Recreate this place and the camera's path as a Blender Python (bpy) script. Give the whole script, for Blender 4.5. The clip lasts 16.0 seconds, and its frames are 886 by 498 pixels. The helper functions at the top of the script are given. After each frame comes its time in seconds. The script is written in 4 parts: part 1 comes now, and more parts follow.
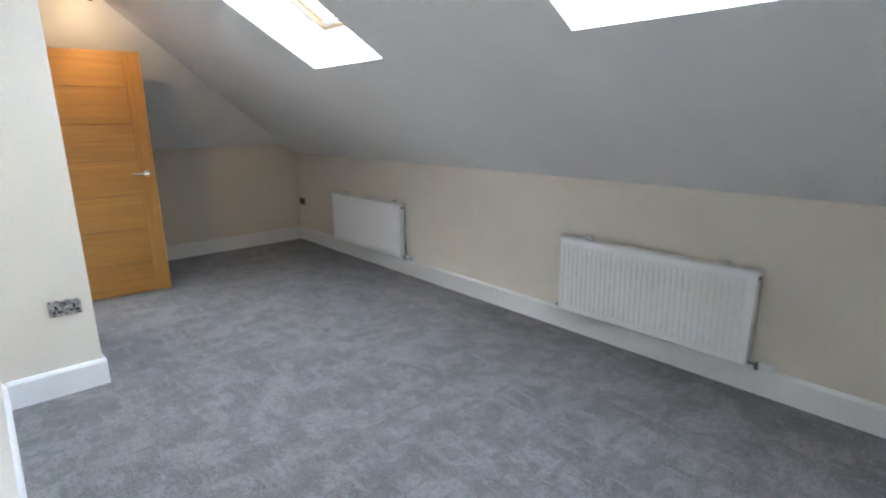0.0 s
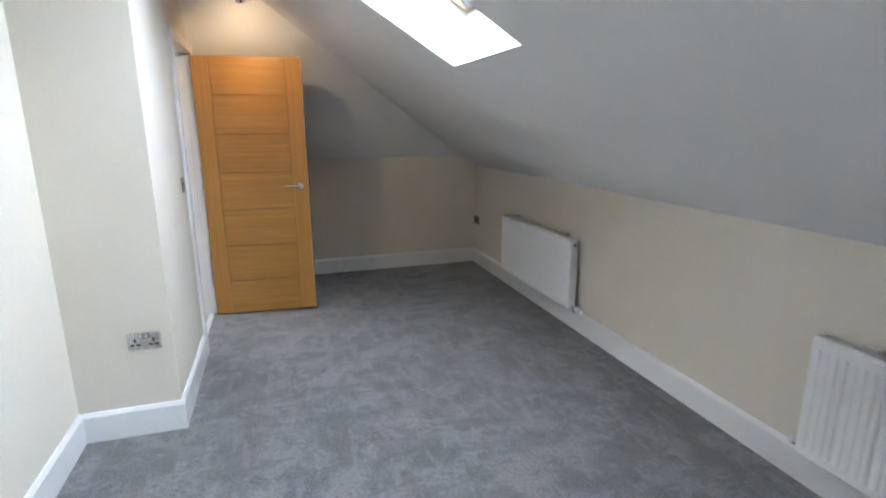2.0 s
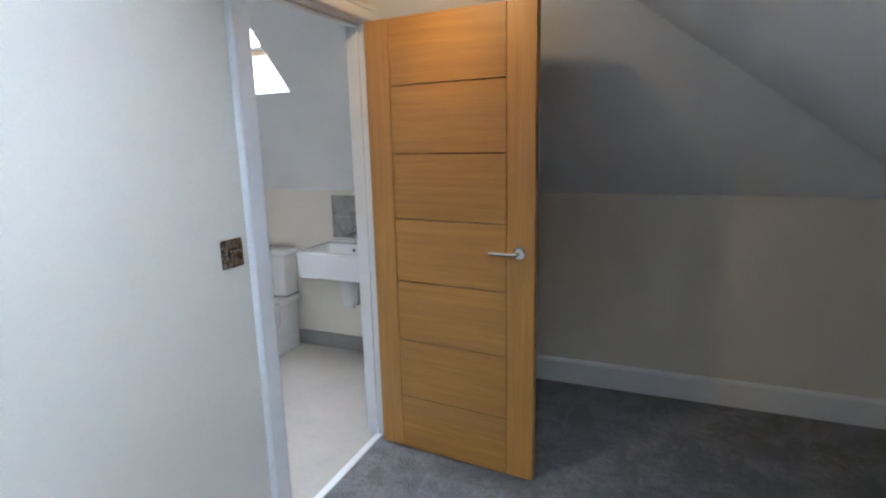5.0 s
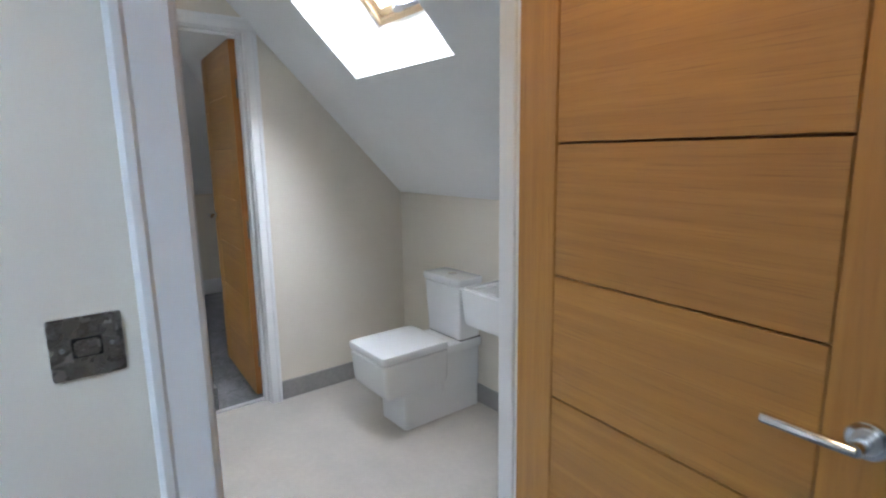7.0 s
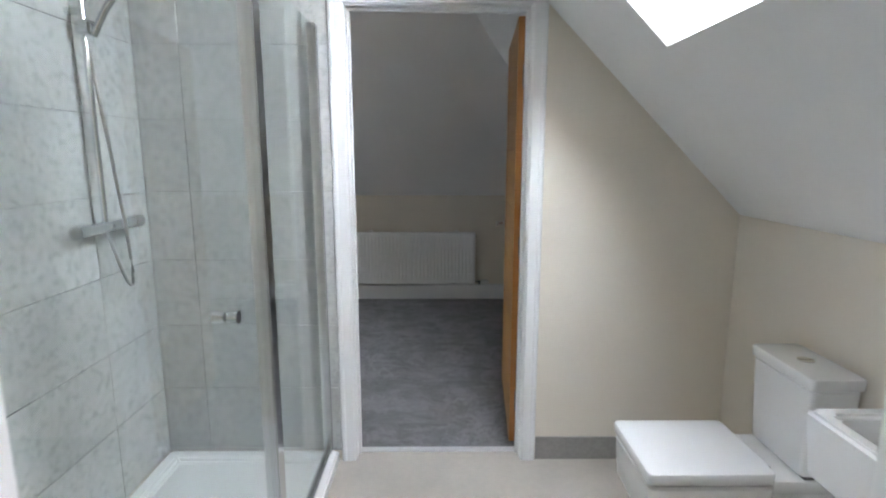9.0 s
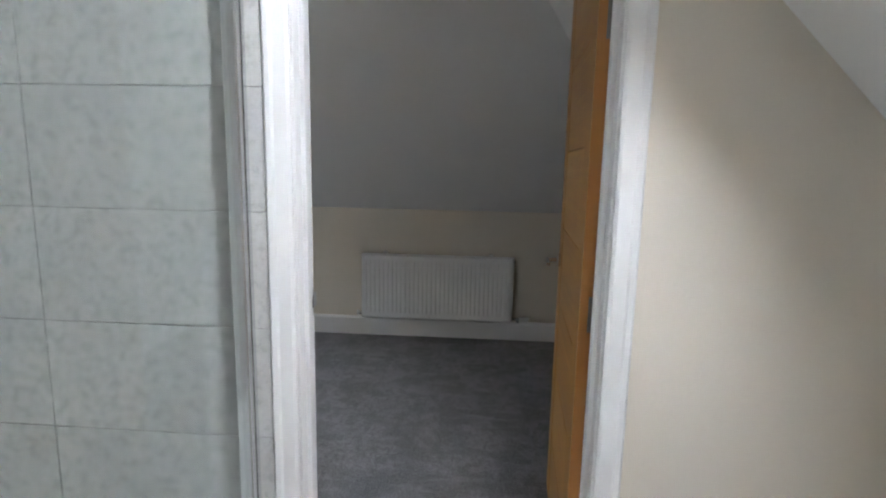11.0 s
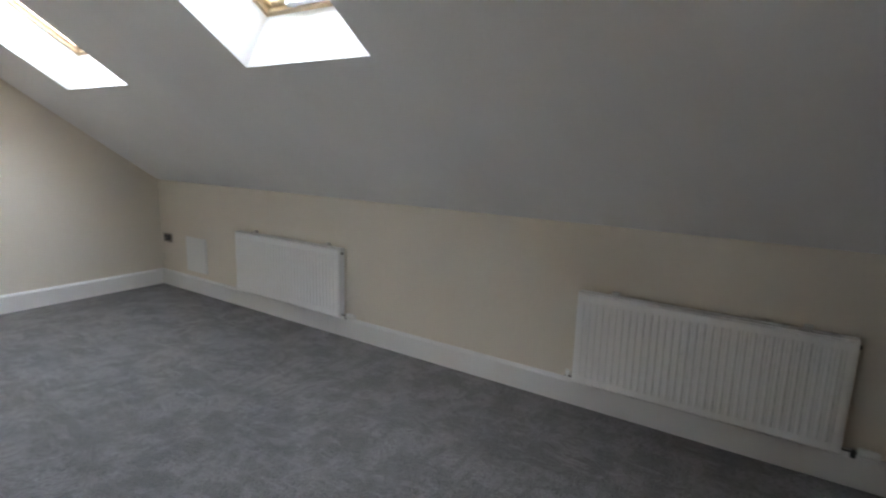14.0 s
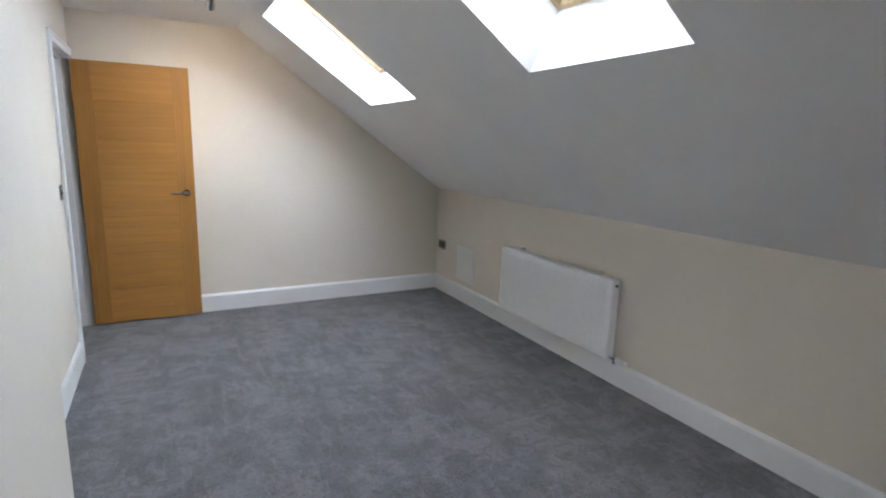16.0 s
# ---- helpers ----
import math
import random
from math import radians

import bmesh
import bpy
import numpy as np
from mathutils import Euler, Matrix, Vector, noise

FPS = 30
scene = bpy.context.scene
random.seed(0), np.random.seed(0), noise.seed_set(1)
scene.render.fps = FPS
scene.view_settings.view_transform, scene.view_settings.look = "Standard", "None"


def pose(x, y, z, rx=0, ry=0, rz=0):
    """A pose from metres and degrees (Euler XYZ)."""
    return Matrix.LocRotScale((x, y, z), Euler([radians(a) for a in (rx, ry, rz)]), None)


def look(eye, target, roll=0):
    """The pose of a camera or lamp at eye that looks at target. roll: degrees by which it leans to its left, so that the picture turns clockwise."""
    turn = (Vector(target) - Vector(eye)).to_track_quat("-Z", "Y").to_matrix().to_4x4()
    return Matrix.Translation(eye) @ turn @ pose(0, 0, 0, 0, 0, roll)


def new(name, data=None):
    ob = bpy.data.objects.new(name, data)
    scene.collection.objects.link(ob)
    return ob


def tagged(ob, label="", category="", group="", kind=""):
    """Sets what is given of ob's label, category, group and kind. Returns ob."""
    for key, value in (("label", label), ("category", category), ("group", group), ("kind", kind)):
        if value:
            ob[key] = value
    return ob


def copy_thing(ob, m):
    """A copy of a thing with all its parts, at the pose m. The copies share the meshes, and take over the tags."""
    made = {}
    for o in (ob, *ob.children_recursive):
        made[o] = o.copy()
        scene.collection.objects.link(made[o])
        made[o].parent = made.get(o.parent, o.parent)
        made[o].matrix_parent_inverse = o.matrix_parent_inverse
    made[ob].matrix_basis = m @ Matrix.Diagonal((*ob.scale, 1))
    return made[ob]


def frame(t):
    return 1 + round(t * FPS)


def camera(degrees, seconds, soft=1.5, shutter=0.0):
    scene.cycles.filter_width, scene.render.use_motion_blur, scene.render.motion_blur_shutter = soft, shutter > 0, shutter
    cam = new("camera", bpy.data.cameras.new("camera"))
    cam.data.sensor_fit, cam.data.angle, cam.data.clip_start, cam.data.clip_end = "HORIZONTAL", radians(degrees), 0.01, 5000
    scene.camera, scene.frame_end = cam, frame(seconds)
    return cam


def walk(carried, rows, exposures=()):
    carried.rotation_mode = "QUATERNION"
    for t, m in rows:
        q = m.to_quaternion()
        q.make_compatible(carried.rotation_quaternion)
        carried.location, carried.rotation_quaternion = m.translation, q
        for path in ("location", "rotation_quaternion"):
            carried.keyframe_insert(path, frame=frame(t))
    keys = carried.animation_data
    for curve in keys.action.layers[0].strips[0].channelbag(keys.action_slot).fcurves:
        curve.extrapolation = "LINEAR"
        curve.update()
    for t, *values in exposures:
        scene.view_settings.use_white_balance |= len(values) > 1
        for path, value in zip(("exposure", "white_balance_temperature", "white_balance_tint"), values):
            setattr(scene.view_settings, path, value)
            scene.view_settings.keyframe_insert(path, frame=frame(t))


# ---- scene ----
cam = camera(79.9, 16.0, soft=2.0, shutter=0.3)
PATH = [
    (0, (-0.377, 0.35, 1.468), (0.906, 1.804, 0.981), -0.6),
    (0.5, (-0.182, 0.44, 1.484), (0.931, 2.032, 1.007), -0.6),
    (1, (0.062, 0.563, 1.494), (1.023, 2.252, 1.02), -0.6),
    (1.5, (0.334, 0.736, 1.506), (1.1, 2.523, 1.038), -0.5),
    (2, (0.54, 1.006, 1.503), (1.123, 2.862, 1.04), -0.4),
    (2.5, (0.728, 1.338, 1.509), (1.111, 3.248, 1.057), -0.3),
    (3, (0.907, 1.692, 1.524), (1.151, 3.629, 1.089), -0.1),
    (3.2, (0.95, 1.839, 1.521), (1.141, 3.784, 1.097), -0.0),
    (5.3, (1.251, 3.488, 1.475), (0.362, 5.236, 1.085), -1.2),
    (5.5, (1.206, 3.613, 1.47), (0.238, 5.32, 1.085), -1.0),
    (6, (1.134, 3.962, 1.435), (-0.05, 5.531, 1.064), -1.0),
    (6.5, (1.02, 4.253, 1.434), (-0.37, 5.644, 1.07), -0.9),
    (7, (0.889, 4.5, 1.415), (-0.666, 5.705, 1.057), -0.9),
    (7.5, (0.753, 4.738, 1.421), (-0.985, 5.658, 1.056), -0.7),
    (8, (0.656, 4.902, 1.414), (-1.221, 5.491, 1.054), -0.6),
    (8.5, (0.488, 5.001, 1.423), (-1.465, 5.226, 1.059), -0.5),
    (8.7, (0.425, 5.04, 1.431), (-1.539, 5.139, 1.067), -0.4),
    (10.8, (-0.597, 5.136, 1.402), (-2.566, 4.998, 1.076), 0.9),
    (11, (-0.706, 5.139, 1.403), (-2.676, 5.006, 1.084), 1.2),
    (11.2, (-0.817, 5.142, 1.406), (-2.787, 5.018, 1.088), 1.1),
    (11.5, (-0.985, 5.193, 1.412), (-2.956, 5.066, 1.096), 1.2),
    (11.6, (-1.035, 5.195, 1.411), (-3.007, 5.074, 1.096), 1.4),
    (12, (-1.247, 5.223, 1.433), (-3.216, 5.076, 1.119), 1.5),
    (12.5, (-1.524, 5.223, 1.421), (-3.479, 4.948, 1.101), 1.6),
    (13, (-1.767, 5.191, 1.408), (-3.675, 4.696, 1.074), 1.8),
    (13.5, (-1.975, 5.141, 1.393), (-3.79, 4.379, 1.042), 1.8),
    (14, (-2.086, 5.122, 1.416), (-3.725, 4.039, 1.043), 1.7),
    (14.5, (-2.104, 5.125, 1.435), (-3.546, 3.79, 1.061), 1.6),
    (15, (-2.174, 5.02, 1.461), (-3.4, 3.488, 1.074), 1.5),
    (15.5, (-2.272, 4.9, 1.452), (-3.338, 3.251, 1.075), 1.7),
    (16, (-2.395, 4.718, 1.464), (-3.315, 2.984, 1.08), 1.7),
]
# how the film's own camera brightens and tints its picture on the way
EXPOSURES = [(0, 0.14, 6850, 14), (2, 0.06, 6800, 14), (3, -0.07, 6600, 14), (5.5, -0.27, 6150, 11), (6.5, -0.32, 6200, 11), (8, -0.24, 6350, 10), (8.7, -0.22, 6450, 10),
             (10.8, -0.41, 6650, 11), (12, -0.34, 6550, 11), (13, -0.33, 7800, 14), (14, -0.31, 6850, 12), (14.5, -0.3, 6400, 10), (15, -0.26, 6450, 12), (16, -0.2, 6550, 13)]
walk(cam, [(t, look(eye, target, roll)) for t, eye, target, roll in PATH], EXPOSURES)

# ---- light ----
world = bpy.data.worlds.new("sky")
scene.world = world
world.use_nodes = True
wn = world.node_tree.nodes
sky = wn.new("ShaderNodeTexSky")
sky.sky_type, sky.sun_disc = "NISHITA", False
sky.air_density, sky.dust_density, sky.ozone_density = 0.6, 9.0, 0.3
sky.sun_elevation, sky.sun_rotation = radians(40), radians(200)
wn["Background"].inputs["Strength"].default_value = 0.15
world.node_tree.links.new(sky.outputs[0], wn["Background"].inputs["Color"])
sun = new("sun", bpy.data.lights.new("sun", "SUN"))
sun.data.energy, sun.data.angle, sun.data.color = 0.8, radians(20), (1.0, 0.97, 0.92)
sun.matrix_world = pose(0, 0, 8, 50, 0, 160)

SKY_WATTS = (610.0, 590.0, 350.0, 300.0, 1030.0)
SKY_COLOUR = ((0.62, 0.80, 1.0), (0.62, 0.80, 1.0), (0.68, 0.83, 1.0), (0.68, 0.83, 1.0), (0.82, 0.895, 1.0))   # east, west and north sky
SPOT_WATTS = (30.0, 26.0)

# ---- materials ----


def material(name, colour, rough=0.6, metal=0.0, **more):
    m = bpy.data.materials.new(name)
    m.use_nodes = True
    b = m.node_tree.nodes["Principled BSDF"]
    b.inputs["Base Color"].default_value = (*colour, 1)
    b.inputs["Roughness"].default_value = rough
    b.inputs["Metallic"].default_value = metal
    for key, value in more.items():
        b.inputs[key.replace("_", " ")].default_value = value
    return m


def coords(m, scale=(1, 1, 1), kind="Object", shuffle=0.0):
    n, k = m.node_tree.nodes, m.node_tree.links
    tc, mp = n.new("ShaderNodeTexCoord"), n.new("ShaderNodeMapping")
    mp.inputs["Scale"].default_value = scale
    k.new(tc.outputs[kind], mp.inputs["Vector"])
    if shuffle:
        info, mul = n.new("ShaderNodeObjectInfo"), n.new("ShaderNodeVectorMath")
        mul.operation = "SCALE"
        mul.inputs[0].default_value = (shuffle, shuffle * 1.7, shuffle * 2.3)
        k.new(info.outputs["Random"], mul.inputs["Scale"])
        k.new(mul.outputs[0], mp.inputs["Location"])
    return mp.outputs[0]


def noise_tex(m, vector, scale, detail=4, rough=0.55):
    n = m.node_tree.nodes.new("ShaderNodeTexNoise")
    n.inputs["Scale"].default_value, n.inputs["Detail"].default_value, n.inputs["Roughness"].default_value = scale, detail, rough
    m.node_tree.links.new(vector, n.inputs["Vector"])
    return n.outputs["Fac"]


def ramp(m, fac, stops):
    r = m.node_tree.nodes.new("ShaderNodeValToRGB")
    e = r.color_ramp.elements
    while len(e) < len(stops):
        e.new(0.5)
    for el, (p, c) in zip(e, stops):
        el.position, el.color = p, (*c, 1)
    m.node_tree.links.new(fac, r.inputs["Fac"])
    return r.outputs["Color"]


def mixed(m, fac, a, b, mode="MIX"):
    x = m.node_tree.nodes.new("ShaderNodeMix")
    x.data_type, x.blend_type = "RGBA", mode
    for value, slot in ((fac, 0), (a, 6), (b, 7)):
        if isinstance(value, (int, float)):
            x.inputs[slot].default_value = value
        elif isinstance(value, tuple):
            x.inputs[slot].default_value = (*value, 1)
        else:
            m.node_tree.links.new(value, x.inputs[slot])
    return x.outputs[2]


def set_in(m, socket, value):
    m.node_tree.links.new(value, m.node_tree.nodes["Principled BSDF"].inputs[socket])


def bump(m, height, strength=0.2, distance=0.01):
    b = m.node_tree.nodes.new("ShaderNodeBump")
    b.inputs["Strength"].default_value, b.inputs["Distance"].default_value = strength, distance
    m.node_tree.links.new(height, b.inputs["Height"])
    set_in(m, "Normal", b.outputs[0])


def painted(name, colour, rough, relief=0.12, spread=0.035):
    m = material(name, colour, rough)
    v = coords(m)
    big, fine = noise_tex(m, v, 1.3, 5), noise_tex(m, v, 160, 3, 0.7)
    dark = tuple(c * (1 - spread) for c in colour)
    lite = tuple(min(1, c * (1 + spread)) for c in colour)
    set_in(m, "Base Color", ramp(m, big, [(0.3, dark), (0.7, lite)]))
    bump(m, fine, relief, 0.002)
    return m


CREAM = painted("cream_wall_paint", (0.725, 0.668, 0.580), 0.75)
WHITE_PAINT = painted("white_ceiling_paint", (0.88, 0.875, 0.87), 0.8)
GLOSS = painted("white_gloss_woodwork", (0.80, 0.80, 0.80), 0.33, 0.012, 0.02)
RADIATOR = painted("white_radiator_enamel", (0.90, 0.90, 0.90), 0.3, 0.03, 0.015)
PLASTIC = material("white_plastic", (0.78, 0.78, 0.76), 0.35)
CERAMIC = material("white_glazed_ceramic", (0.82, 0.82, 0.82), 0.08, Coat_Weight=0.4)
CHROME = material("polished_chrome", (0.72, 0.73, 0.75), 0.12, 1.0)
SATIN = material("satin_nickel", (0.62, 0.62, 0.62), 0.3, 1.0)
# satin metal of the hinge leaves, its dark reflection painted as base colour
DARK_SATIN = material("satin_dark_reflection", (0.22, 0.215, 0.21), 0.4, 1.0)
STRIP = material("anodised_aluminium", (0.80, 0.80, 0.80), 0.45, 0.6)
BLACK = material("black_plastic", (0.015, 0.015, 0.016), 0.4)
SEAL = painted("brown_fire_seal", (0.34, 0.215, 0.12), 0.5, 0.05, 0.1)
GREY_SEAL = material("grey_rubber", (0.12, 0.12, 0.12), 0.6)


def steel_plate(name, colour):
    """Steel turned on a lathe, so that its highlights fan out from the middle of each plate."""
    m = material(name, colour, 0.28, 1.0, Anisotropic=0.75)
    t = m.node_tree.nodes.new("ShaderNodeTangent")
    t.direction_type, t.axis = "RADIAL", "Y"
    set_in(m, "Tangent", t.outputs[0])
    set_in(m, "Roughness", ramp(m, noise_tex(m, coords(m), 90, 3), [(0.3, (0.22,) * 3), (0.7, (0.32,) * 3)]))
    return m


def oak(name, along):
    m = material(name, (0.5, 0.28, 0.1), 0.42)
    scale = (1.1, 9, 30) if along == "x" else (30, 9, 1.1)
    v = coords(m, scale, shuffle=7.0)
    warp = noise_tex(m, v, 0.6, 3)
    grain = noise_tex(m, v, 1.6, 7, 0.62)
    pores = noise_tex(m, coords(m, (6, 40, 420) if along == "x" else (420, 40, 6), shuffle=3.0), 1.0, 3, 0.7)
    base = ramp(m, grain, [(0.25, (0.340, 0.150, 0.031)), (0.5, (0.405, 0.190, 0.040)), (0.75, (0.475, 0.236, 0.054))])
    base = mixed(m, ramp(m, warp, [(0.35, (0, 0, 0)), (0.75, (0.5, 0.5, 0.5))]), base, (0.325, 0.15, 0.043))
    base = mixed(m, ramp(m, pores, [(0.32, (0.4, 0.4, 0.4)), (0.44, (0, 0, 0))]), base, (0.17, 0.072, 0.020))
    n, k = m.node_tree.nodes, m.node_tree.links
    info, hsv = n.new("ShaderNodeObjectInfo"), n.new("ShaderNodeHueSaturation")
    r = n.new("ShaderNodeMapRange")
    r.inputs["To Min"].default_value, r.inputs["To Max"].default_value = 0.9, 1.1
    k.new(info.outputs["Random"], r.inputs["Value"])
    k.new(r.outputs[0], hsv.inputs["Value"])
    k.new(base, hsv.inputs["Color"])
    set_in(m, "Base Color", hsv.outputs[0])
    bump(m, grain, 0.06, 0.002)
    return m


def pine():
    m = material("lacquered_pine", (0.6, 0.38, 0.18), 0.35)
    g = noise_tex(m, coords(m, (3, 30, 30)), 1.5, 5)
    set_in(m, "Base Color", ramp(m, g, [(0.3, (0.66, 0.47, 0.27)), (0.7, (0.78, 0.60, 0.38))]))
    return m


def carpet():
    """Cut pile brushed this way and that: soft-edged light and dark patches, strokes, thin light lanes, and fine tufts."""
    m = material("grey_twist_carpet", (0.14, 0.138, 0.145), 0.95, Sheen_Weight=0.25, Sheen_Roughness=0.6)
    v = coords(m)
    n, k = m.node_tree.nodes, m.node_tree.links
    warp = n.new("ShaderNodeTexNoise")
    warp.inputs["Scale"].default_value, warp.inputs["Detail"].default_value = 7.0, 4
    k.new(v, warp.inputs["Vector"])
    push = n.new("ShaderNodeVectorMath")
    push.operation = "MULTIPLY_ADD"
    push.inputs[1].default_value = (0.16, 0.16, 0)
    k.new(warp.outputs["Color"], push.inputs[0])
    k.new(v, push.inputs[2])
    bent = push.outputs[0]
    patch = noise_tex(m, bent, 4.2, 7, 0.66)
    scuff = noise_tex(m, bent, 9.5, 6, 0.68)
    strokes = noise_tex(m, coords(m, (7.0, 1.6, 1)), 2.6, 6, 0.62)
    cross = noise_tex(m, coords(m, (2.0, 8.0, 1)), 2.2, 5, 0.6)
    lanes = noise_tex(m, bent, 1.5, 3, 0.5)
    drift = noise_tex(m, v, 0.8, 3)
    fine, tuft = noise_tex(m, v, 150, 2, 0.9), noise_tex(m, v, 46, 4, 0.9)
    dark, mid, lite = (0.043, 0.0418, 0.0438), (0.087, 0.0850, 0.0885), (0.150, 0.147, 0.153)
    base = ramp(m, patch, [(0.44, dark), (0.475, mid), (0.505, mid), (0.545, lite)])
    base = mixed(m, ramp(m, scuff, [(0.39, (0.85, 0.85, 0.85)), (0.45, (0, 0, 0))]), base, dark)
    base = mixed(m, ramp(m, scuff, [(0.56, (0, 0, 0)), (0.62, (0.65, 0.65, 0.65))]), base, lite)
    base = mixed(m, ramp(m, strokes, [(0.54, (0, 0, 0)), (0.59, (0.6, 0.6, 0.6))]), base, (0.19, 0.187, 0.195))
    base = mixed(m, ramp(m, cross, [(0.39, (0.6, 0.6, 0.6)), (0.45, (0, 0, 0))]), base, dark)
    base = mixed(m, ramp(m, lanes, [(0.495, (0, 0, 0)), (0.499, (0.3, 0.3, 0.3)), (0.503, (0, 0, 0))]), base, (0.22, 0.217, 0.225))
    base = mixed(m, ramp(m, drift, [(0.4, (0, 0, 0)), (0.65, (0.15, 0.15, 0.15))]), base, (0.088, 0.086, 0.088))
    base = mixed(m, ramp(m, tuft, [(0.42, (0.8, 0.8, 0.8)), (0.49, (0, 0, 0))]), base, (0.028, 0.0275, 0.029))
    base = mixed(m, ramp(m, fine, [(0.50, (0, 0, 0)), (0.60, (0.7, 0.7, 0.7))]), base, (0.275, 0.270, 0.278))
    set_in(m, "Base Color", base)
    bump(m, mixed(m, 0.5, fine, tuft), 0.8, 0.012)
    return m


def stone(name, light, dark, rough, scale=3.0, shuffle=0.0, grain=0.35):
    m = material(name, light, rough)
    v = coords(m, shuffle=shuffle)
    cloud, grit = noise_tex(m, v, scale, 7, 0.65), noise_tex(m, v, scale * 14, 4, 0.7)
    base = ramp(m, cloud, [(0.32, dark), (0.68, light)])
    base = mixed(m, ramp(m, grit, [(0.42, (grain, grain, grain)), (0.6, (0, 0, 0))]), base, tuple(c * 0.8 for c in dark))
    set_in(m, "Base Color", base)
    set_in(m, "Roughness", ramp(m, grit, [(0.3, (rough * 0.8,) * 3), (0.7, (min(1, rough * 1.2),) * 3)]))
    return m


def mosaic():
    m = material("split_stone_mosaic", (0.3, 0.28, 0.26), 0.45)
    v = coords(m)
    n = m.node_tree.nodes.new("ShaderNodeTexVoronoi")
    n.inputs["Scale"].default_value = 26
    m.node_tree.links.new(coords(m, (1, 1, 0.55)), n.inputs["Vector"])
    base = ramp(m, n.outputs["Color"], [(0.2, (0.20, 0.18, 0.17)), (0.8, (0.42, 0.39, 0.36))])
    set_in(m, "Base Color", mixed(m, noise_tex(m, v, 30), base, (0.30, 0.27, 0.24)))
    bump(m, n.outputs["Distance"], 0.3, 0.004)
    return m


def clear(name, tint, gloss, most):
    m = bpy.data.materials.new(name)
    m.use_nodes = True
    n, k = m.node_tree.nodes, m.node_tree.links
    n.remove(n["Principled BSDF"])
    t, g, x, f, w, r = (n.new("ShaderNode" + s) for s in ("BsdfTransparent", "BsdfGlossy", "MixShader", "LayerWeight", "Math", "MapRange"))
    t.inputs["Color"].default_value = (*tint, 1)
    g.inputs["Roughness"].default_value = 0.01
    w.operation = "POWER"
    w.inputs[1].default_value = 3.5
    r.inputs["To Min"].default_value, r.inputs["To Max"].default_value = gloss, most
    k.new(f.outputs["Facing"], w.inputs[0])
    k.new(w.outputs[0], r.inputs["Value"])
    k.new(r.outputs[0], x.inputs[0])
    k.new(t.outputs[0], x.inputs[1])
    k.new(g.outputs[0], x.inputs[2])
    k.new(x.outputs[0], n["Material Output"].inputs["Surface"])
    return m


STEEL = steel_plate("brushed_steel", (0.60, 0.565, 0.53))
# the same steel, with the dark room it mirrors put into its colour
DARK_REFLECTION = steel_plate("steel_dark_reflection", (0.33, 0.305, 0.28))
OAK_X, OAK_Z = oak("oak_veneer_level_grain", "x"), oak("oak_veneer_upright_grain", "z")
LIPPING = painted("solid_oak_lipping", (0.40, 0.165, 0.045), 0.45, 0.05, 0.12)
# oak at the foot of the grooves; their shade is painted into this colour
GROOVE_SHADE = material("oak_groove_shade", (0.16, 0.073, 0.024), 0.6)
PINE = pine()
CARPET = carpet()
OVERCAST = material("overcast_sky", (0.9, 0.93, 1.0), 1.0, Emission_Color=(0.93, 0.96, 1.0, 1.0), Emission_Strength=3.0)
FLOOR_TILE = stone("pale_stone_floor", (0.51, 0.465, 0.41), (0.42, 0.39, 0.35), 0.38, 2.6, 0.0, 0.16)
GREY_TILE = stone("grey_skirting_tile", (0.33, 0.315, 0.30), (0.27, 0.26, 0.25), 0.4, 4)
WALL_TILE = stone("concrete_grey_wall_tile", (0.56, 0.565, 0.55), (0.46, 0.465, 0.455), 0.3, 2.4, 5.0)
GROUT = material("grey_grout", (0.33, 0.335, 0.33), 0.9)
MOSAIC = mosaic()
SHOWER_GLASS = clear("shower_glass", (0.955, 0.982, 0.974), 0.02, 0.42)
WINDOW_GLASS = clear("window_glass", (0.98, 0.99, 1.0), 0.02, 0.42)

# ---- building blocks ----


def box_bm(x0, x1, y0, y1, z0, z1, bevel=0.0, segs=2, bm=None):
    own = bmesh.new()
    bmesh.ops.create_cube(own, size=1)
    for v in own.verts:
        v.co = Vector(((x0 + x1) / 2 + v.co.x * (x1 - x0), (y0 + y1) / 2 + v.co.y * (y1 - y0), (z0 + z1) / 2 + v.co.z * (z1 - z0)))
    if bevel:
        bmesh.ops.bevel(own, geom=own.edges[:], offset=bevel, segments=segs, affect="EDGES", clamp_overlap=True)
    return joined(bm, own)


def joined(bm, own):
    if bm is None:
        return own
    mesh = bpy.data.meshes.new("tmp")
    own.to_mesh(mesh)
    own.free()
    bm.from_mesh(mesh)
    bpy.data.meshes.remove(mesh)
    return bm


def prism_bm(poly, axis, a0, a1, bm=None):
    """A polygon in the two other axes, pushed from a0 to a1 along an axis."""
    own = bmesh.new()

    def place(p, a):
        return {"x": (a, p[0], p[1]), "y": (p[0], a, p[1]), "z": (p[0], p[1], a)}[axis]
    low = [own.verts.new(place(p, a0)) for p in poly]
    top = [own.verts.new(place(p, a1)) for p in poly]
    own.faces.new(low)
    own.faces.new(top[::-1])
    for i in range(len(poly)):
        j = (i + 1) % len(poly)
        own.faces.new((low[j], low[i], top[i], top[j]))
    bmesh.ops.recalc_face_normals(own, faces=own.faces)
    return joined(bm, own)


